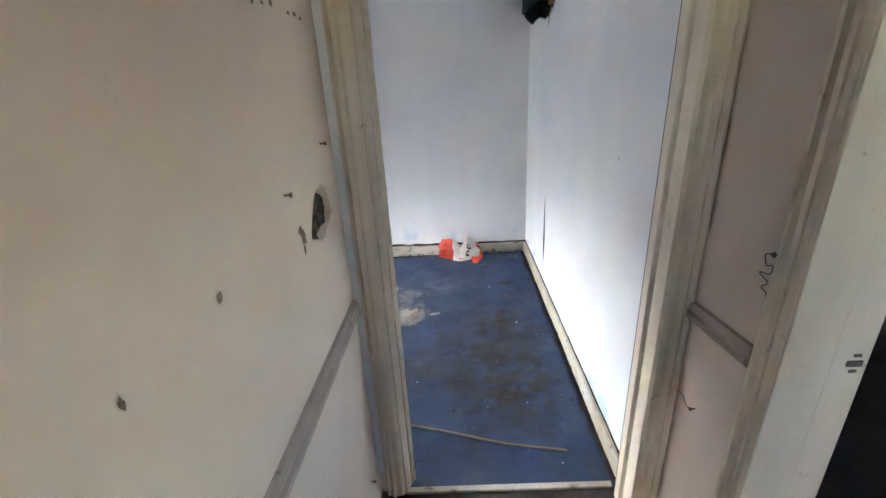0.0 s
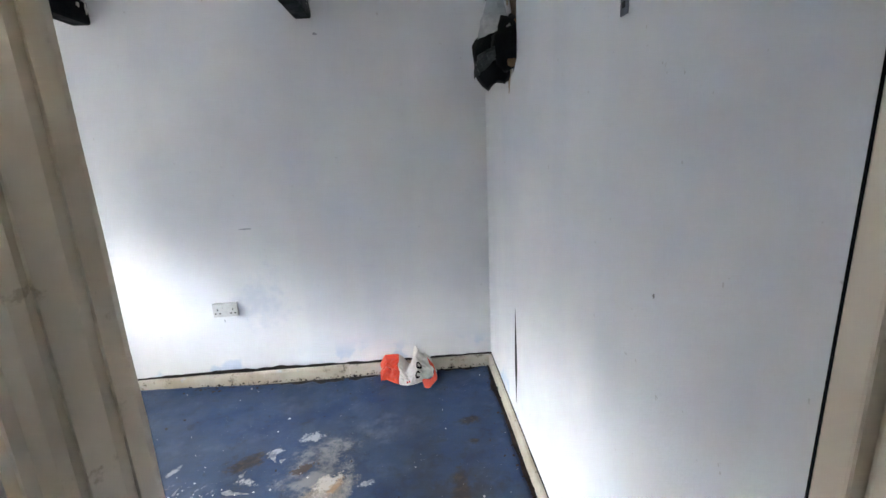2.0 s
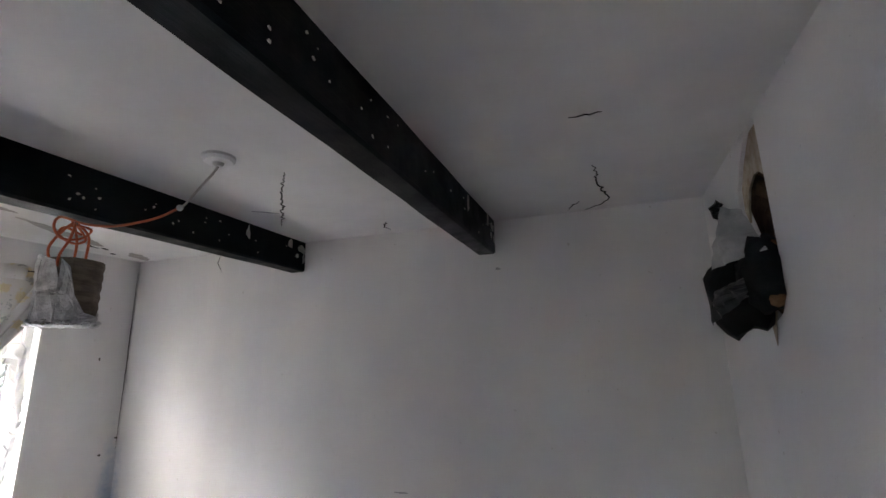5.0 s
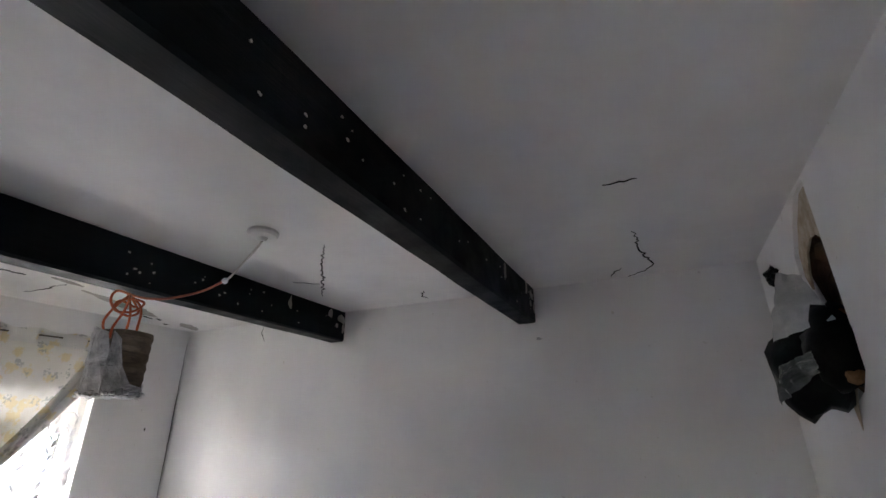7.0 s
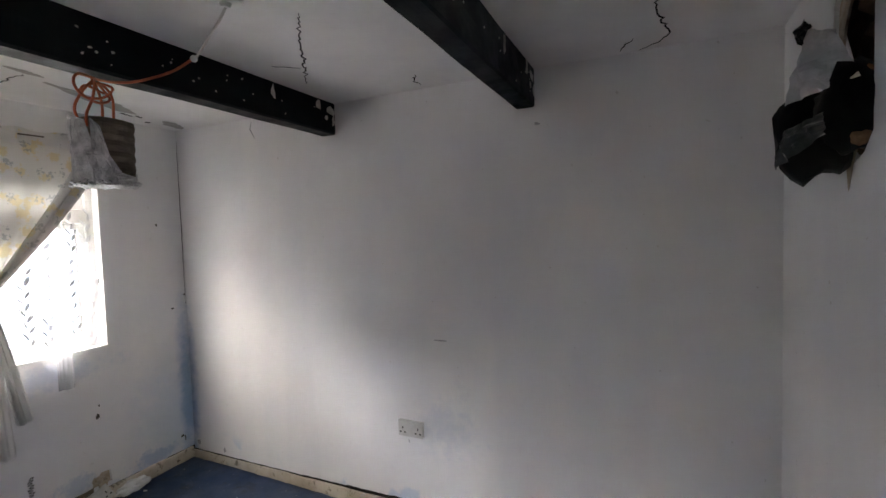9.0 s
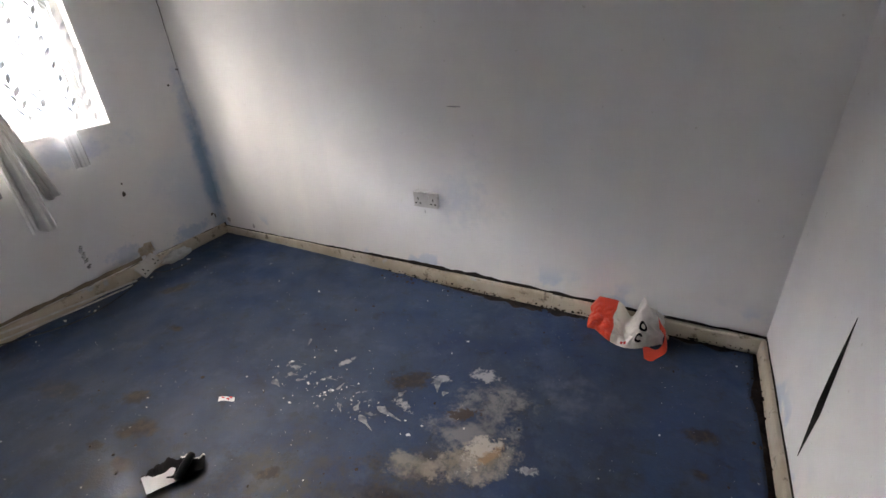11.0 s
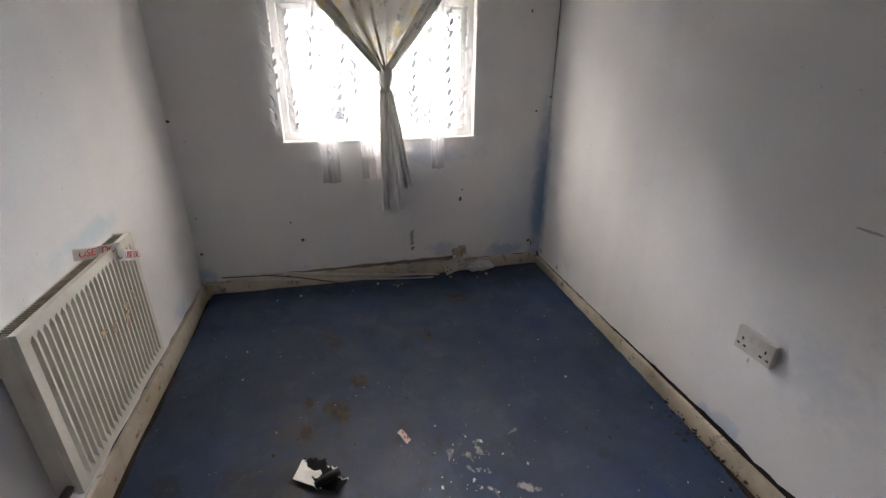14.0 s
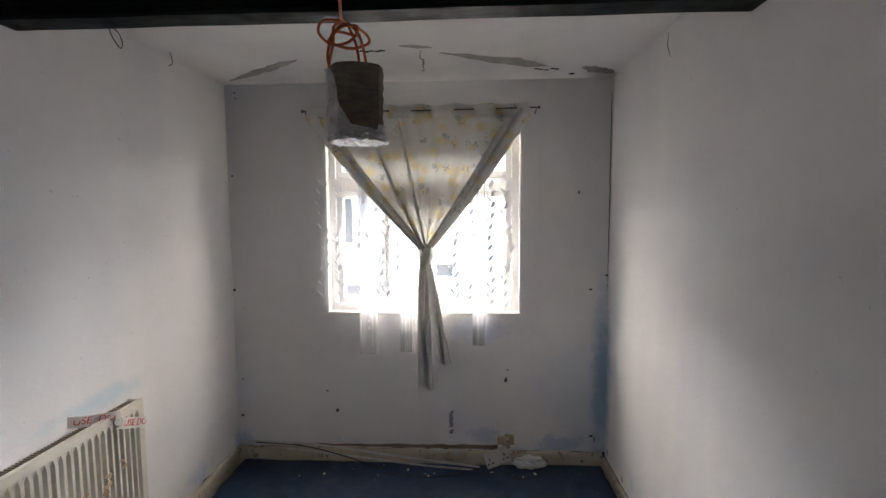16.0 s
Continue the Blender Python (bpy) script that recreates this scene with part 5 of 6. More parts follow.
part("hook", tube(bmesh.new(), smooth_path([(-1.487, 2.327, 2.112), (-1.487, 2.327, 2.09), (-1.475, 2.327, 2.078), (-1.465, 2.327, 2.088)]), 0.003, 6), M_METAL, hk, smooth=True)

rose = thing("ceiling_rose", (-0.966, 2.414, ZC), "white round ceiling rose with a cut flex", "ceiling rose")
bm = bmesh.new()
prof = [(0.0, 0.0), (0.052, 0.0), (0.052, -0.010), (0.044, -0.018), (0.018, -0.022), (0.012, -0.034), (0.0, -0.034)]
rings = [[bm.verts.new((-0.966 + r * math.cos(a), 2.414 + r * math.sin(a), ZC + z)) for a in (math.tau * k / 28 for k in range(28))] for r, z in prof[1:-1]]
for p, q in zip(rings, rings[1:]):
    for k in range(28):
        bm.faces.new((p[k], p[(k + 1) % 28], q[(k + 1) % 28], q[k]))
bm.faces.new(rings[0])
bm.faces.new(rings[-1])
part("cover", bm, M_UPVC, rose, smooth=False, bevel=0.001)
part("flex", tube(bmesh.new(), smooth_path([(-0.966, 2.414, ZC - 0.033), (-1.0, 2.420, ZC - 0.06), (-1.05, 2.420, ZC - 0.10), (-1.085, 2.416, ZC - 0.138), (-1.105, 2.412, ZC - 0.155)]), 0.0038, 7), M_WCABLE, rose, "grey-white flex", smooth=True)
bm = bmesh.new()
bmesh.ops.create_icosphere(bm, subdivisions=2, radius=0.011, matrix=Matrix.Translation((-1.110, 2.411, 2.118)))
part("connector", bm, M_UPVC, rose, "white joining block", smooth=True)

# ---- black bag stuffed in the wall hole ----
def stuffed_bag():
    b = thing("stuffed_bag", (0.60, 2.85, 1.66), "black plastic bag and grey sheeting stuffed into the wall hole", "plastic bag")
    for c, r, sd in (((0.548, 2.865, 1.79), (0.105, 0.085, 0.15), 1.3), ((0.60, 2.805, 1.83), (0.085, 0.065, 0.12), 7.7)):
        bm = bmesh.new()
        crumple(bm, c, r, sd, 0.42, 4.4)
        part("black_bag", bm, M_BLACKBAG, b, "crumpled black plastic", smooth=True)

    def sheet(pts, seed, mat=M_GREYBAG, label="creased grey plastic sheeting", name="grey_sheet"):
        p = [Vector(v) for v in pts]
        bm = bmesh.new()

        def fn(u, v):
            a = p[0].lerp(p[1], u)
            c = p[3].lerp(p[2], u)
            o = a.lerp(c, v)
            return tuple(o + Vector((-0.018 * abs(noise.noise((u * 4, v * 4, seed))) - 0.02 * math.sin(math.pi * v) * math.sin(math.pi * u), 0.012 * noise.noise((u * 3, v * 5, seed + 3)), 0)))

        grid(bm, 12, 14, fn)
        solidify(part(name, bm, mat, b, label, recalc=False), 0.0012)

    sheet([(0.545, 2.925, 2.06), (0.585, 2.865, 2.03), (0.598, 2.755, 1.885), (0.475, 2.825, 1.85)], 1.0)
    sheet([(0.47, 2.81, 1.785), (0.535, 2.765, 1.815), (0.54, 2.765, 1.765), (0.462, 2.845, 1.695)], 5.0, M_GREYBAG2)
    sheet([(0.56, 2.95, 2.075), (0.535, 2.92, 2.085), (0.525, 2.90, 2.02), (0.545, 2.915, 2.01)], 8.0, M_BLACKBAG, "black plastic flap", "flap")
    wad = simple("orange_brown_wadding", (0.34, 0.19, 0.10), (0.22, 0.12, 0.06), 30, 0.9, 0, 0.6)
    for c, r, sd in (((0.607, 2.785, 1.755), (0.026, 0.024, 0.022), 3.0), ((0.618, 2.79, 1.90), (0.016, 0.02, 0.024), 6.0)):
        bm = bmesh.new()
        crumple(bm, c, r, sd, 0.4, 9, 2)
        part("tan_wadding", bm, wad, b, "orange-brown wadding")
    bm = bmesh.new()
    slab(bm, "x", [(2.90, 1.75), (2.80, 1.76), (2.845, 1.70), (2.872, 1.635)], [], XE - 0.006, XE - 0.004)
    part("torn_paper", bm, M_TAN, b, "torn hanging wall lining")


stuffed_bag()
bm = bmesh.new()
q = random.Random(21)
for k in range(34):
    crumple(bm, (XE + 0.055 + q.uniform(0, 0.05), q.uniform(2.74, 2.98), q.uniform(1.68, 2.23)), (0.04, q.uniform(0.02, 0.05), q.uniform(0.02, 0.05)), k, 0.4, 8, 1)
tagged(part("cavity_rubble", bm, M_BROWNDIRT), "brown rubble packed behind the torn board", "rubble", "", "stuff")
bm = slab(bmesh.new(), "x", [(2.745, 2.27), (2.86, 2.27), (2.96, 2.20), (3.03, 2.13), (3.03, 2.05), (2.985, 2.0), (2.968, 2.06), (2.935, 2.11), (2.875, 2.135), (2.83, 2.13), (2.785, 2.10), (2.745, 2.06)], [], XE + 0.012, XE + 0.018)
structure(part("torn_board_edge", bm, M_TAN), "torn tan edge of the plasterboard")

# ---- litter on the floor ----
def carrier_bag():
    b = thing("carrier_bag", (0.1, 3.38, 0), "crumpled red and white carrier bag against the skirting", "carrier bag")

    def bag(u, v):
        x = -0.095 + 0.32 * u
        top = 0.125 - 0.078 * math.exp(-(((u - 0.52) / 0.10) ** 2)) + 0.075 * math.exp(-(((u - 0.72) / 0.075) ** 2)) - 0.05 * max(0, 0.12 - u) / 0.12 - 0.04 * max(0, u - 0.86) / 0.14
        low = 3.375 - 0.085 * math.sin(math.pi * min(1, max(0, (u - 0.12) / 0.85)))
        back = 3.485 - 0.035 * math.exp(-(((u - 0.72) / 0.15) ** 2))
        a = v * math.pi / 2
        r = 0.036 * (abs(noise.noise((u * 5, v * 3, 4.0))) + 0.6 * abs(noise.noise((u * 11, v * 6, 9.0)))) * math.sin(math.pi * min(1, v * 1.1 + 0.05))
        bulge = 0.02 * math.sin(math.pi * v)
        y = low + (back - low) * v ** 1.15 - bulge - r
        z = 0.003 + 0.93 * top * (0.35 * v + 0.65 * math.sin(a)) + r * 0.8
        return (x + 0.03 * (u - 0.7) * (1 - v) * (1 if u > 0.7 else 0) + 0.022 * noise.noise((u * 3, v * 4, 1)) * v, y, z)

    bm = bmesh.new()
    grid(bm, 40, 26, lambda u, v: bag(0.36 + 0.64 * u, v))
    solidify(part("white_body", bm, M_BAGWHITE, b, "creased white plastic", recalc=False), 0.0015)
    bm = bmesh.new()
    grid(bm, 24, 26, lambda u, v: bag(0.362 * u, v))
    solidify(part("red_end", bm, M_RED, b, "creased red plastic", recalc=False), 0.0015)
    bm = bmesh.new()
    grid(bm, 10, 14, lambda u, v: tuple(Vector((0.185 + 0.07 * u, 3.475 - 0.03 * v - 0.03 * u, 0.10 + 0.045 * v * (1 - u))) + Vector((0, -0.012 * math.sin(u * 9), -0.09 * u))))
    solidify(part("rear_fold", bm, M_BAGWHITE, b, "folded white plastic", recalc=False), 0.0015)
    bm = bmesh.new()
    path = smooth_path([(0.165, 3.265, 0.014), (0.205, 3.258, 0.022), (0.240, 3.29, 0.045), (0.238, 3.345, 0.075), (0.205, 3.385, 0.10)], 8)
    rings = []
    for i, p in enumerate(path):
        k = 0.030 + 0.008 * math.sin(i * 0.4)
        rings.append([bm.verts.new(p + Vector((-0.2 * k, 0.5 * k, 0.8 * k))), bm.verts.new(p - Vector((-0.2 * k, 0.5 * k, 0.35 * k)))])
    for p, q in zip(rings, rings[1:]):
        bm.faces.new((p[0], p[1], q[1], q[0]))
    solidify(part("handle", bm, M_RED, b, "red plastic handle", recalc=False), 0.003)
    # dark printed rings and a small red mark on the white side
    for u0, v0, r0, turns in ((0.74, 0.42, 0.017, 1.0), (0.72, 0.20, 0.016, 0.8)):
        bm = bmesh.new()
        rings = []
        for k in range(19):
            a = math.tau * turns * k / 18 + 0.5
            row = []
            for rr in (r0, r0 * 0.5):
                p = Vector(bag(u0 + rr * math.cos(a) / 0.34, v0 + rr * 0.9 * math.sin(a) / 0.17))
                row.append(bm.verts.new(p + Vector((0, -0.003, 0.0025))))
            rings.append(row)
        for p, q in zip(rings, rings[1:]):
            bm.faces.new((p[0], p[1], q[1], q[0]))
        solidify(part("print", bm, M_INK_SHADE, b, "black printed ring", recalc=False), 0.0008)
    for u0, v0 in ((0.50, 0.12), (0.54, 0.14)):
        bm = bmesh.new()
        grid(bm, 3, 3, lambda u, v: tuple(Vector(bag(u0 + 0.03 * u, v0 + 0.1 * v)) + Vector((0, -0.003, 0.0025))))
        solidify(part("small_print", bm, M_REDINK, b, "small red print", recalc=False), 0.0008)


carrier_bag()


def torn_packet():
    b = thing("torn_packet", (-1.23, 1.98, 0), "torn white and black packet on the blue floor", "packet")
    bm = bmesh.new()
    o, u, v = Vector((-1.233, 1.905, 0)), Vector((0.062, 0.098, 0)), Vector((-0.078, 0.03, 0))
    grid(bm, 10, 6, lambda a, c: tuple(o + u * a + v * c + Vector((0, 0, 0.012 + 0.018 * a * math.sin(2.5 * c) + 0.006 * noise.noise((a * 3, c * 3, 1))))))
    solidify(part("white_side", bm, M_PAPER, b, "creased white card", recalc=False), 0.0012)
    q = random.Random(2)
    back, along = Vector((-1.312, 1.935, 0)), Vector((0.120, 0.165, 0))
    side = Vector((0.78, -0.62, 0))
    n = 34
    teeth = [q.uniform(-0.010, 0.010) for k in range(n + 1)]

    def lining(i, v):
        a = i / n
        w = 0.020 + 0.055 * math.sin(math.pi * min(1.0, a * 1.1) * 0.62) ** 2
        p = back + along * a + side * (w * v) - side * (0.012 * math.sin(a * 5) + teeth[i]) * (1 - v)
        return p + Vector((0, 0, 0.008 + 0.030 * math.sin(math.pi * a) * (1 - 0.6 * v) + 0.006 * noise.noise((a * 7, v * 2, 2))))

    for name, lo, hi, mat, text in (("black_side", 0.0, 1.0, M_INK_SHADE, "ragged black lining"), ("torn_edge", -0.10, -0.02, M_PAPER, "white torn edge")):
        bm = bmesh.new()
        first = 0 if name == "black_side" else 22
        rows = [[bm.verts.new(lining(i, lo + (hi - lo) * j / 4)) for j in range(5)] for i in range(first, n + 1)]
        for p, r in zip(rows, rows[1:]):
            for j in range(4):
                bm.faces.new((p[j], r[j], r[j + 1], p[j + 1]))
        solidify(part(name, bm, mat, b, text, recalc=False), 0.0012)
    part("roll", tube(bmesh.new(), [(-1.178, 1.985, 0.020), (-1.200, 2.03, 0.026), (-1.215, 2.07, 0.030)], [0.013, 0.016, 0.014], 10), M_BLACKBAG, b, "rolled dark flap", smooth=True)


torn_packet()
pp = thing("paper_scrap", (-1.355, 2.327, 0), "small red and white paper scrap", "paper scrap")
bm = bmesh.new()
grid(bm, 6, 3, lambda u, v: (-1.385 + 0.06 * u + 0.018 * v, 2.315 + 0.03 * u - 0.018 * v, 0.0045 + 0.004 * math.sin(u * 5)))
solidify(part("paper", bm, M_PAPER, pp, recalc=False), 0.0008)
for a, c in ((0.3, 0.3), (0.62, 0.6), (0.8, 0.3)):
    x, y = -1.385 + 0.06 * a + 0.018 * c, 2.315 + 0.03 * a - 0.018 * c
    part("print", box(bmesh.new(), x - 0.006, x + 0.006, y - 0.003, y + 0.003, 0.006, 0.0095), M_REDINK, pp, "red print bar")

st = thing("wood_strip", (0.1, 1.5, 0), "thin pale wooden strip lying across the floor", "wood strip")
part("strip", tube(bmesh.new(), [(-0.26, 1.59, 0.008), (-0.05, 1.535, 0.006), (0.2, 1.455, 0.006), (0.448, 1.408, 0.007)], 0.0055, 4), M_STICK, st)


def lift(x, y):
    return floor_z(x, y) if x < XE and y > 1.25 else 0.0


def flakes(name, n, region, mat, s0, s1, label, seed, z=0.0003):
    q = random.Random(seed)
    bm = bmesh.new()
    for k in range(n):
        x, y = region(q)
        s = s0 + (s1 - s0) * q.random() ** 3
        slab(bm, "z", blob_outline(x, y, s * q.uniform(0.6, 1.5), s, q, 7, 0.45), [], z + lift(x, y), z + lift(x, y) + q.uniform(0.0012, 0.004))
    return tagged(part(name, bm, mat), label, "debris", "", "stuff")


def splash(x, y, long, wide, turn):
    """A dried splash of paint with one fat end and a thin tail."""
    q = random.Random(int(1000 * (x + 3 * y)))
    d = Vector((math.cos(radians(turn)), math.sin(radians(turn)), 0))
    s = Vector((-d.y, d.x, 0))
    o = Vector((x, y, 0))
    prof = ((0, 0.15), (0.08, 0.7), (0.22, 1.0), (0.38, 0.8), (0.55, 0.45), (0.8, 0.22), (1.0, 0.08))
    pts = [o + d * (long * t) + s * (wide * w * q.uniform(0.6, 1.2)) for t, w in prof]
    pts += [o + d * (long * t) - s * (wide * w * q.uniform(0.6, 1.2)) for t, w in prof[::-1]]
    z = floor_z(x, y)
    bm = slab(bmesh.new(), "z", [(p.x, p.y) for p in pts], [], z + 0.0002, z + 0.0022)
    return tagged(part("paint_splash", bm, M_SPLASH), "dried white paint splash on the blue floor", "paint splash", "paint splashes on the floor")


M_SPLASH = simple("dried_paint", (0.28, 0.285, 0.29), (0.08, 0.09, 0.12), 38, 0.8, 0, 0.2)
for row in ((-1.25, 2.49, 0.06, 0.016, -20), (-1.22, 2.545, 0.05, 0.012, 15), (-1.27, 2.60, 0.03, 0.007, 40), (-1.29, 2.775, 0.05, 0.008, -65), (-1.16, 2.53, 0.04, 0.01, 30),
            (-0.79, 2.49, 0.10, 0.013, -25), (-0.75, 2.555, 0.13, 0.016, -10), (-0.82, 2.50, 0.05, 0.012, 100), (-0.90, 2.50, 0.045, 0.01, -40), (-0.60, 2.80, 0.085, 0.026, -65),
            (-0.545, 2.725, 0.03, 0.014, 30), (-0.70, 2.64, 0.04, 0.012, 70), (-0.13, 2.52, 0.05, 0.018, 35), (-0.96, 2.56, 0.05, 0.007, 80), (-1.05, 2.60, 0.06, 0.006, 5)):
    splash(*row)

flakes("paint_flakes", 75, lambda q: (q.uniform(-2.65, 0.55), q.uniform(1.35, 3.4)), M_CHIP, 0.001, 0.005, "scattered white paint flakes on the floor", 31)
flakes("splash_flakes", 60, lambda q: (q.gauss(-0.98, 0.18), q.gauss(2.54, 0.06)), M_CHIP, 0.001, 0.007, "white paint splashes dried on the floor", 32)
flakes("dark_crumbs", 160, lambda q: (q.uniform(-2.0, 0.55), q.uniform(1.4, 3.4)), M_ROT, 0.0012, 0.007, "dark crumbs of dirt on the floor", 33)
flakes("edge_crumbs", 260, lambda q: (q.uniform(-1.3, 0.6), 3.487 - abs(q.gauss(0, 0.035))), M_ROT, 0.002, 0.009, "brown crumbs along the rotten floor edge", 34, -0.002)
flakes("east_crumbs", 150, lambda q: (0.605 - abs(q.gauss(0, 0.03)), q.uniform(1.5, 3.45)), M_ROT, 0.002, 0.009, "brown crumbs along the skirting", 35, -0.002)
flakes("sill_flakes", 16, lambda q: (q.uniform(-2.68, -2.5), q.uniform(1.6, 3.1)), M_CHIP, 0.002, 0.009, "white flakes under the window", 36)
flakes("hall_flakes", 70, lambda q: (q.uniform(0.85, 2.4), q.uniform(-0.5, 1.15)), M_CHIP, 0.002, 0.012, "white flakes on the dark side room floor", 37, -0.0055)


for ob in list(scene.collection.objects):
    if ob.parent is None and ob.name.split(".")[0] in ("trunking_strip", "black_cable", "crumpled_wrapper", "torn_packet", "paper_scrap", "carrier_bag") or (ob.parent is None and ob.name == "double_socket.001"):
        ob.location.z += floor_z(ob.location.x, ob.location.y)

# ---- marks, nails and cracks ----
def on_plane(name, axis, w0, w1, marks, mat, label, seed, cat="mark"):
    q = random.Random(seed)
    bm = bmesh.new()
    for u, v, a, b in marks:
        slab(bm, axis, blob_outline(u, v, a, b, q, 9 if a < 0.02 else 26, 0.42 if a < 0.018 else 0.24), [], w0, w1)
    return tagged(part(name, bm, mat), label, cat, "", "stuff")


on_plane("screw_holes", "x", XW + 0.0002, XW + 0.0016, [(1.303, 1.752, 0.006, 0.005), (1.285, 1.07, 0.011, 0.007), (1.305, 0.292, 0.009, 0.008), (1.90, 0.334, 0.009, 0.012), (1.84, 0.454, 0.006, 0.005), (2.915, 0.539, 0.010, 0.017), (2.925, 0.598, 0.005, 0.006), (3.403, 1.083, 0.009, 0.006), (3.49, 1.166, 0.008, 0.005), (3.325, 1.642, 0.005, 0.01), (3.418, 0.201, 0.012, 0.01), (1.341, 2.20, 0.005, 0.005), (1.335, 2.23, 0.005, 0.004), (3.44, 0.18, 0.004, 0.02), (1.315, 0.52, 0.004, 0.004)], simple("dark_filler", (0.10, 0.09, 0.08), (0.05, 0.045, 0.04), 60, 0.9, 0, 0.1), "dark filled screw holes in the window wall", 41)
path = [(XW + 0.0005, 2.59 + 0.012 * math.sin(k * 1.7) + 0.004 * math.sin(k * 0.6), 0.342 - 0.0036 * k) for k in range(40) if k not in (30, 31, 32)]
tagged(part("scribble", tube(bmesh.new(), smooth_path(path[:30], 3), 0.0018, 5), M_INK_SHADE), "short column of unreadable dark writing on the wall", "writing")
tagged(part("scribble", tube(bmesh.new(), smooth_path(path[30:], 3), 0.0022, 5), M_INK_SHADE), "short column of unreadable dark writing on the wall", "writing")
M_BAREPLASTER = simple("bare_grey_plaster", (0.36, 0.34, 0.32), (0.44, 0.42, 0.39), 20, 0.95, 0, 0.3)


def ceiling_flake(a, b, width, fat, seed):
    """A long ragged patch from a to b where the paint has come off; fat tells where it is widest."""
    q = random.Random(seed)
    a, b = Vector((*a, 0)), Vector((*b, 0))
    side = Vector((-(b - a).y, (b - a).x, 0)).normalized()
    n = 18
    w = [width * (0.12 + math.sin(math.pi * (k / n) ** fat) ** 0.8) for k in range(n + 1)]
    up = [a.lerp(b, k / n) + side * (w[k] * q.uniform(0.35, 0.65)) for k in range(n + 1)]
    low = [a.lerp(b, k / n) - side * (w[k] * q.uniform(0.3, 0.7)) for k in range(n, -1, -1)]
    bm = slab(bmesh.new(), "z", [(p.x, p.y) for p in up + low], [], ZC - 0.002, ZC - 0.0004)
    return tagged(part("ceiling_patch", bm, M_BAREPLASTER), "ragged patch of bare grey plaster on the ceiling", "patch", "bare patches on the ceiling")


ceiling_flake((-2.66, 1.36), (-2.34, 1.86), 0.06, 1.2, 1)
ceiling_flake((-2.29, 2.56), (-2.52, 3.10), 0.085, 1.5, 2)
ceiling_flake((-2.19, 2.38), (-2.22, 2.53), 0.03, 1.0, 3)
ceiling_flake((-2.55, 3.28), (-2.66, 3.48), 0.07, 0.9, 4)
on_plane("ceiling_soot", "z", ZC - 0.002, ZC - 0.0006, [(-2.245 - 0.01 * (k % 2), 2.20 + 0.024 * k, 0.009, 0.014) for k in range(5)] + [(-2.56 - 0.012 * (k % 3), 3.05 + 0.026 * k, 0.010, 0.012) for k in range(5)] + [(-2.66, 3.25, 0.014, 0.016)], M_INK_SHADE, "small black marks on the ceiling", 44)


# slit is not cut: a black sheet on the board paints its shade
bm = slab(bmesh.new(), "x", [(2.802, 0.66), (2.786, 0.52), (2.771, 0.36), (2.792, 0.165), (2.812, 0.36), (2.811, 0.50)], [], XE - 0.0016, XE - 0.0002)
tagged(part("slit_shade", bm, M_INK_SHADE), "thin black sheet painting the shaded slit in the white plasterboard", "crack")


def crack(pts, r, label="thin dark crack", mat=M_INK_SHADE, jag=0.009):
    q = random.Random(int(abs(pts[0][0]) * 1000))
    path = []
    for a, b in zip(pts, pts[1:]):
        a, b = Vector(a), Vector(b)
        m = max(3, int((b - a).length / 0.018))
        for k in range(m):
            p = a.lerp(b, k / m)
            j = Vector((q.uniform(-1, 1), q.uniform(-1, 1), 0)) * jag
            if abs(pts[0][1] - YN) < 0.004:
                j = Vector((j.x, 0, j.y))
            path.append(p + j)
    path.append(Vector(pts[-1]))
    rr = [r * (0.35 + 0.65 * math.sin(math.pi * min(0.98, max(0.02, i / (len(path) - 1))))) for i in range(len(path))]
    return tagged(part("plaster_crack", tube(bmesh.new(), path, rr, 5), mat), label, "crack", "cracks in the plaster")


zc = ZC - 0.0005
crack([(-0.861, 2.599, zc), (-1.02, 2.79, zc), (-1.20, 3.02, zc), (-1.315, 3.155, zc)], 0.0035, "jagged dark crack in the white ceiling")
crack([(-1.29, 2.90, zc), (-1.19, 2.985, zc)], 0.002, "thin side crack in the white ceiling")
crack([(-0.81, 3.30, zc), (-0.83, 3.33, zc), (-0.86, 3.38, zc), (-0.85, 3.44, zc)], 0.003, "short hooked crack near the wall top")
crack([(0.184, 2.965, zc), (0.20, 3.15, zc), (0.235, 3.36, zc), (0.215, 3.42, zc), (0.13, YN - 0.01, zc)], 0.0035, "jagged dark crack in the white ceiling")
crack([(0.105, 3.36, zc), (0.085, 3.40, zc), (0.06, 3.47, zc)], 0.003, "short hooked crack near the wall top")
crack([(0.139, 2.576, zc), (0.17, 2.575, zc), (0.22, 2.58, zc)], 0.003, "short dark crack in the white ceiling")
crack([(-2.06, YN - 0.0005, 2.25), (-2.07, YN - 0.0005, 2.20), (-2.04, YN - 0.0005, 2.15)], 0.002, "thin dark crack high on the white wall")
crack([(-2.25, 2.47, zc), (-2.42, 2.47, zc), (-2.58, 2.455, zc)], 0.0025, "hooked dark crack in the ceiling by the window")
crack([(-2.75 + 0.001, 3.495, 2.2), (-2.749, 3.497, 1.6), (-2.749, 3.496, 1.1)], 0.0025, "dark crack up the wall corner", M_INK_SHADE, 0.002)


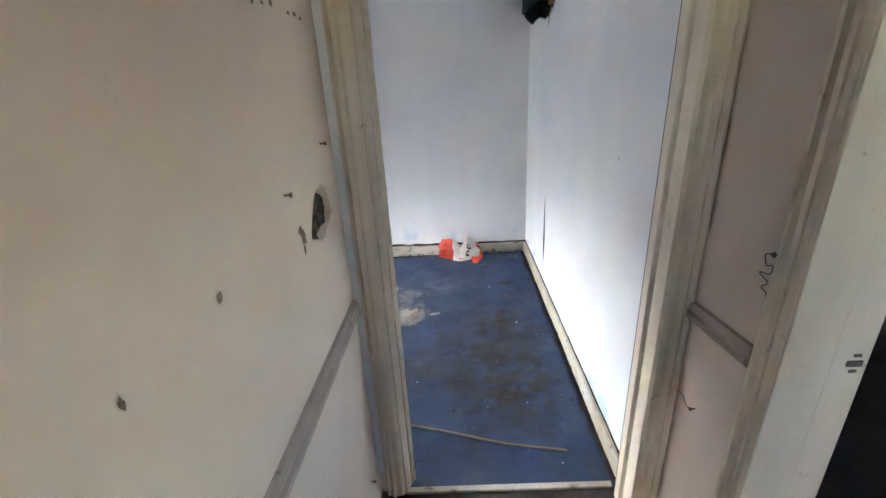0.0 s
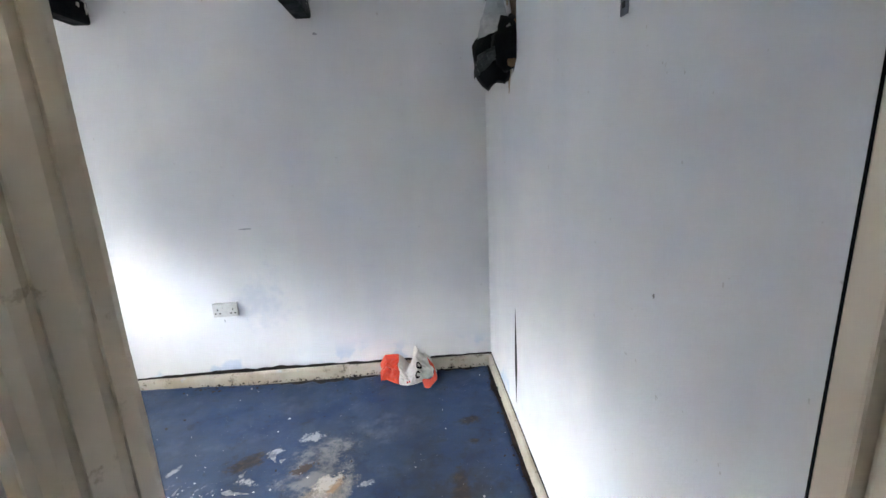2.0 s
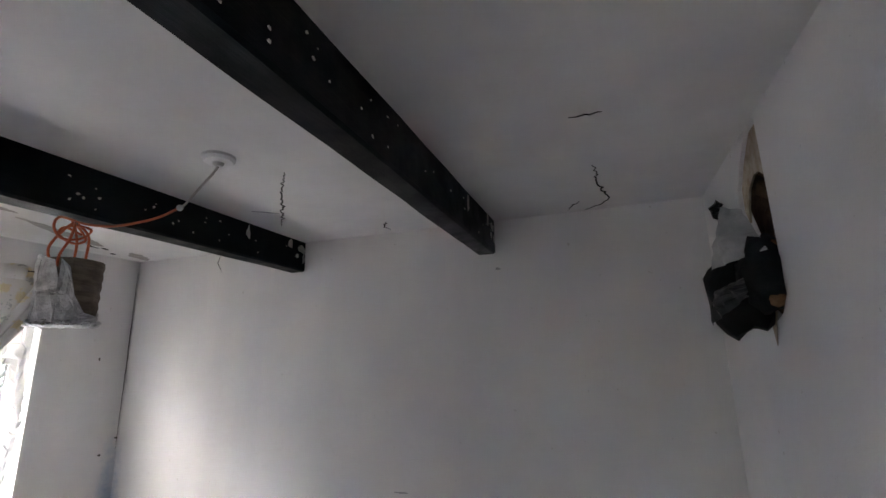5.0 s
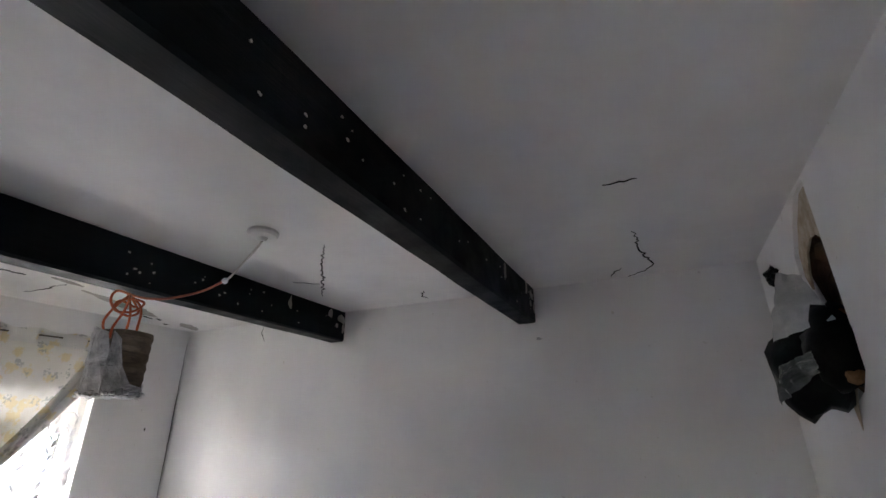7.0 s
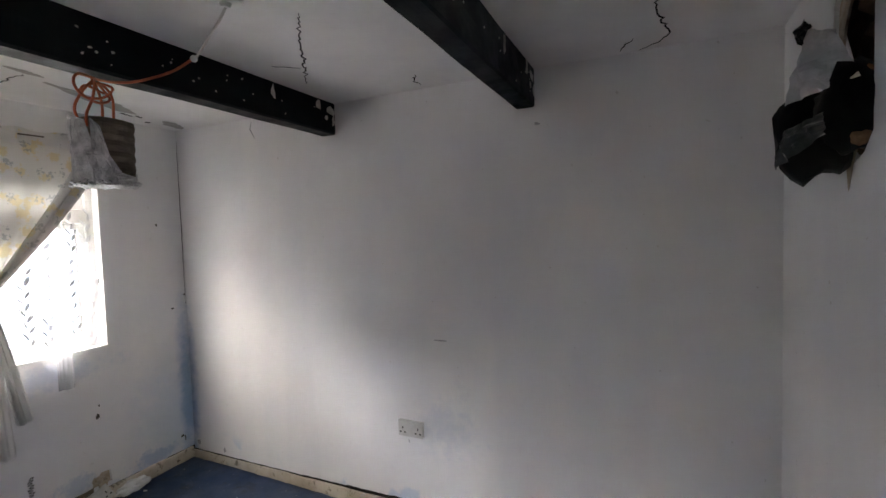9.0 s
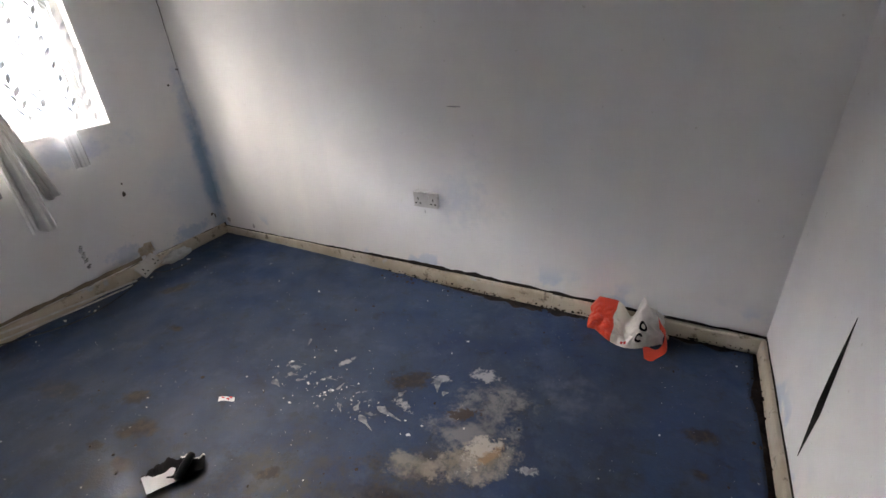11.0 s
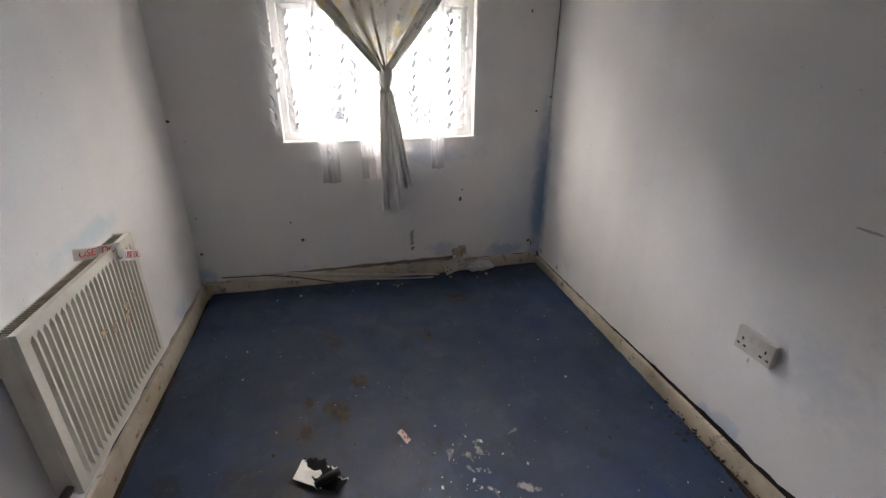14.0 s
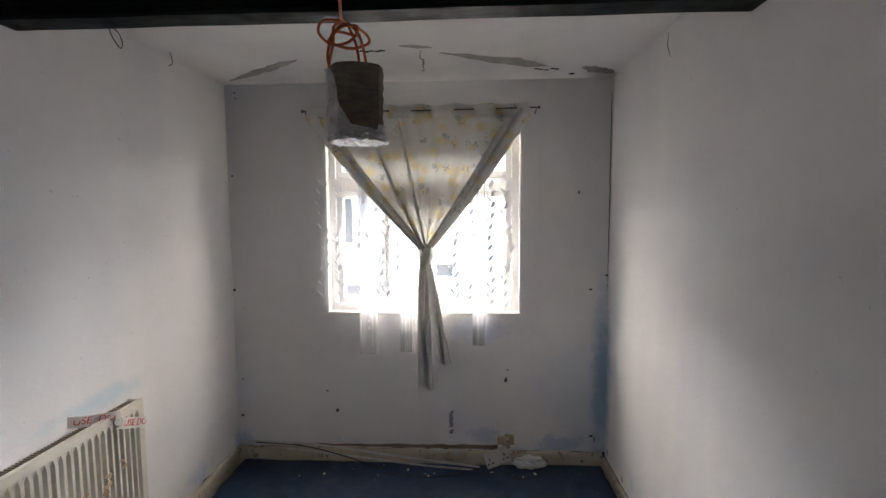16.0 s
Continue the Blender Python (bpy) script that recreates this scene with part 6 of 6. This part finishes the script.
def nail(m, label, group, wire=None):
    n = thing("nail", m @ Vector((0, 0, 0)), label, "nail", group)
    bm = tube(bmesh.new(), [m @ Vector((0, 0, -0.004)), m @ Vector((0, 0, 0.012)), m @ Vector((0, 0, 0.0121)), m @ Vector((0, 0, 0.015))], [0.0022, 0.0022, 0.0055, 0.005], 8)
    part("shank", bm, M_METAL, n)
    if wire:
        part("wire", tube(bmesh.new(), smooth_path(wire, 6), 0.0011, 5), M_BCABLE, n, "twisted black wire", smooth=True)


east = lambda y, z: Matrix.Translation((HR, y, z)) @ Matrix.Rotation(radians(-90), 4, "Y")
west = lambda y, z: Matrix.Translation((HL, y, z)) @ Matrix.Rotation(radians(90), 4, "Y")
nail(east(0.826, 1.13), "rusty nail holding twisted black wire", "nails in the hall", [(HR - 0.008, 0.826, 1.128), (HR - 0.012, 0.848, 1.122), (HR - 0.009, 0.844, 1.10), (HR - 0.012, 0.822, 1.108), (HR - 0.008, 0.831, 1.086), (HR - 0.012, 0.854, 1.08), (HR - 0.009, 0.828, 1.068), (HR - 0.009, 0.843, 1.052), (HR - 0.009, 0.826, 1.045), (HR - 0.008, 0.821, 1.02)])
nail(east(0.98, 0.608), "rusty nail holding a loop of black wire", "nails in the hall", [(HR - 0.008, 0.98, 0.606), (HR - 0.01, 1.0, 0.598), (HR - 0.009, 1.03, 0.612), (HR - 0.009, 1.055, 0.605)])
nail(east(0.96, 0.875), "rusty nail head in the dado rail", "nails in the hall")
nail(west(1.135, 1.334), "rusty nail in the beige wall", "nails in the hall")
nail(west(1.129, 0.199), "rusty nail in the beige wall", "nails in the hall")
nail(west(0.842, 1.29), "rusty nail in the beige wall", "nails in the hall")
on_plane("hall_spots", "x", HL + 0.0002, HL + 0.0012, [(0.548, 1.236, 0.009, 0.010), (0.351, 1.236, 0.003, 0.007), (0.865, 1.613, 0.008, 0.003), (0.91, 1.616, 0.006, 0.003), (0.955, 1.619, 0.007, 0.006), (1.05, 1.61, 0.006, 0.005), (1.092, 1.611, 0.009, 0.005), (1.129, 1.605, 0.007, 0.004), (0.905, 1.175, 0.012, 0.014), (0.897, 1.195, 0.012, 0.012), (0.902, 1.155, 0.006, 0.01)], simple("brown_chip", (0.20, 0.15, 0.11), (0.12, 0.09, 0.065), 60, 0.9, 0, 0.2), "brown chips in the hall paint", 45)
M_BRACKET = simple("zinc_plate", (0.26, 0.27, 0.28), (0.16, 0.165, 0.17), 30, 0.45, 0.6, 0.1)
sw = thing("wall_bracket", (XE, 1.81, 1.73), "small grey metal bracket screwed to the white wall", "bracket")
part("plate", box(bmesh.new(), XE - 0.004, XE - 0.0005, 1.792, 1.826, 1.70, 1.79), M_BRACKET, sw, bevel=0.003)
for z in (1.72, 1.76):
    part("screw", box(bmesh.new(), XE - 0.006, XE - 0.0042, 1.802, 1.814, z - 0.006, z + 0.006), M_DARK, sw)
on_plane("east_screw", "x", XE - 0.0016, XE - 0.0002, [(1.626, 1.152, 0.003, 0.004)], simple("grey_screw_mark", (0.25, 0.24, 0.23), (0.35, 0.34, 0.33), 40, 0.8, 0, 0.0), "small filled screw marks on the white wall", 46)
on_plane("north_marks", "y", YN - 0.0014, YN - 0.0002, [(-0.815, 0.993, 0.035, 0.004), (-0.30, 2.03, 0.014, 0.006), (-2.70, 0.13, 0.018, 0.014), (-2.45, 0.115, 0.012, 0.02), (-1.02, 0.43, 0.003, 0.01)], simple("grey_scuff", (0.36, 0.36, 0.37), (0.46, 0.46, 0.47), 60, 0.9, 0, 0.0), "faint grey scuffs on the white wall", 47)
tw = thing("wire_loop", (-1.90, 1.28, 2.27), "short loop of dark wire hanging from the ceiling edge", "wire")
part("wire", tube(bmesh.new(), smooth_path([(-1.86, 1.30, ZC), (-1.87, 1.305, 2.225), (-1.905, 1.31, 2.19), (-1.925, 1.305, 2.215), (-1.915, 1.30, 2.25), (-1.885, 1.298, 2.262)]), 0.0022, 6), M_BCABLE, tw, smooth=True)
tw = thing("wire_loop", (-2.24, 1.28, 2.27), "short end of dark wire hanging from the ceiling edge", "wire")
part("wire", tube(bmesh.new(), smooth_path([(-2.20, 1.32, ZC), (-2.22, 1.315, 2.25), (-2.23, 1.31, 2.235), (-2.21, 1.305, 2.215)]), 0.0018, 6), M_BCABLE, tw, smooth=True)
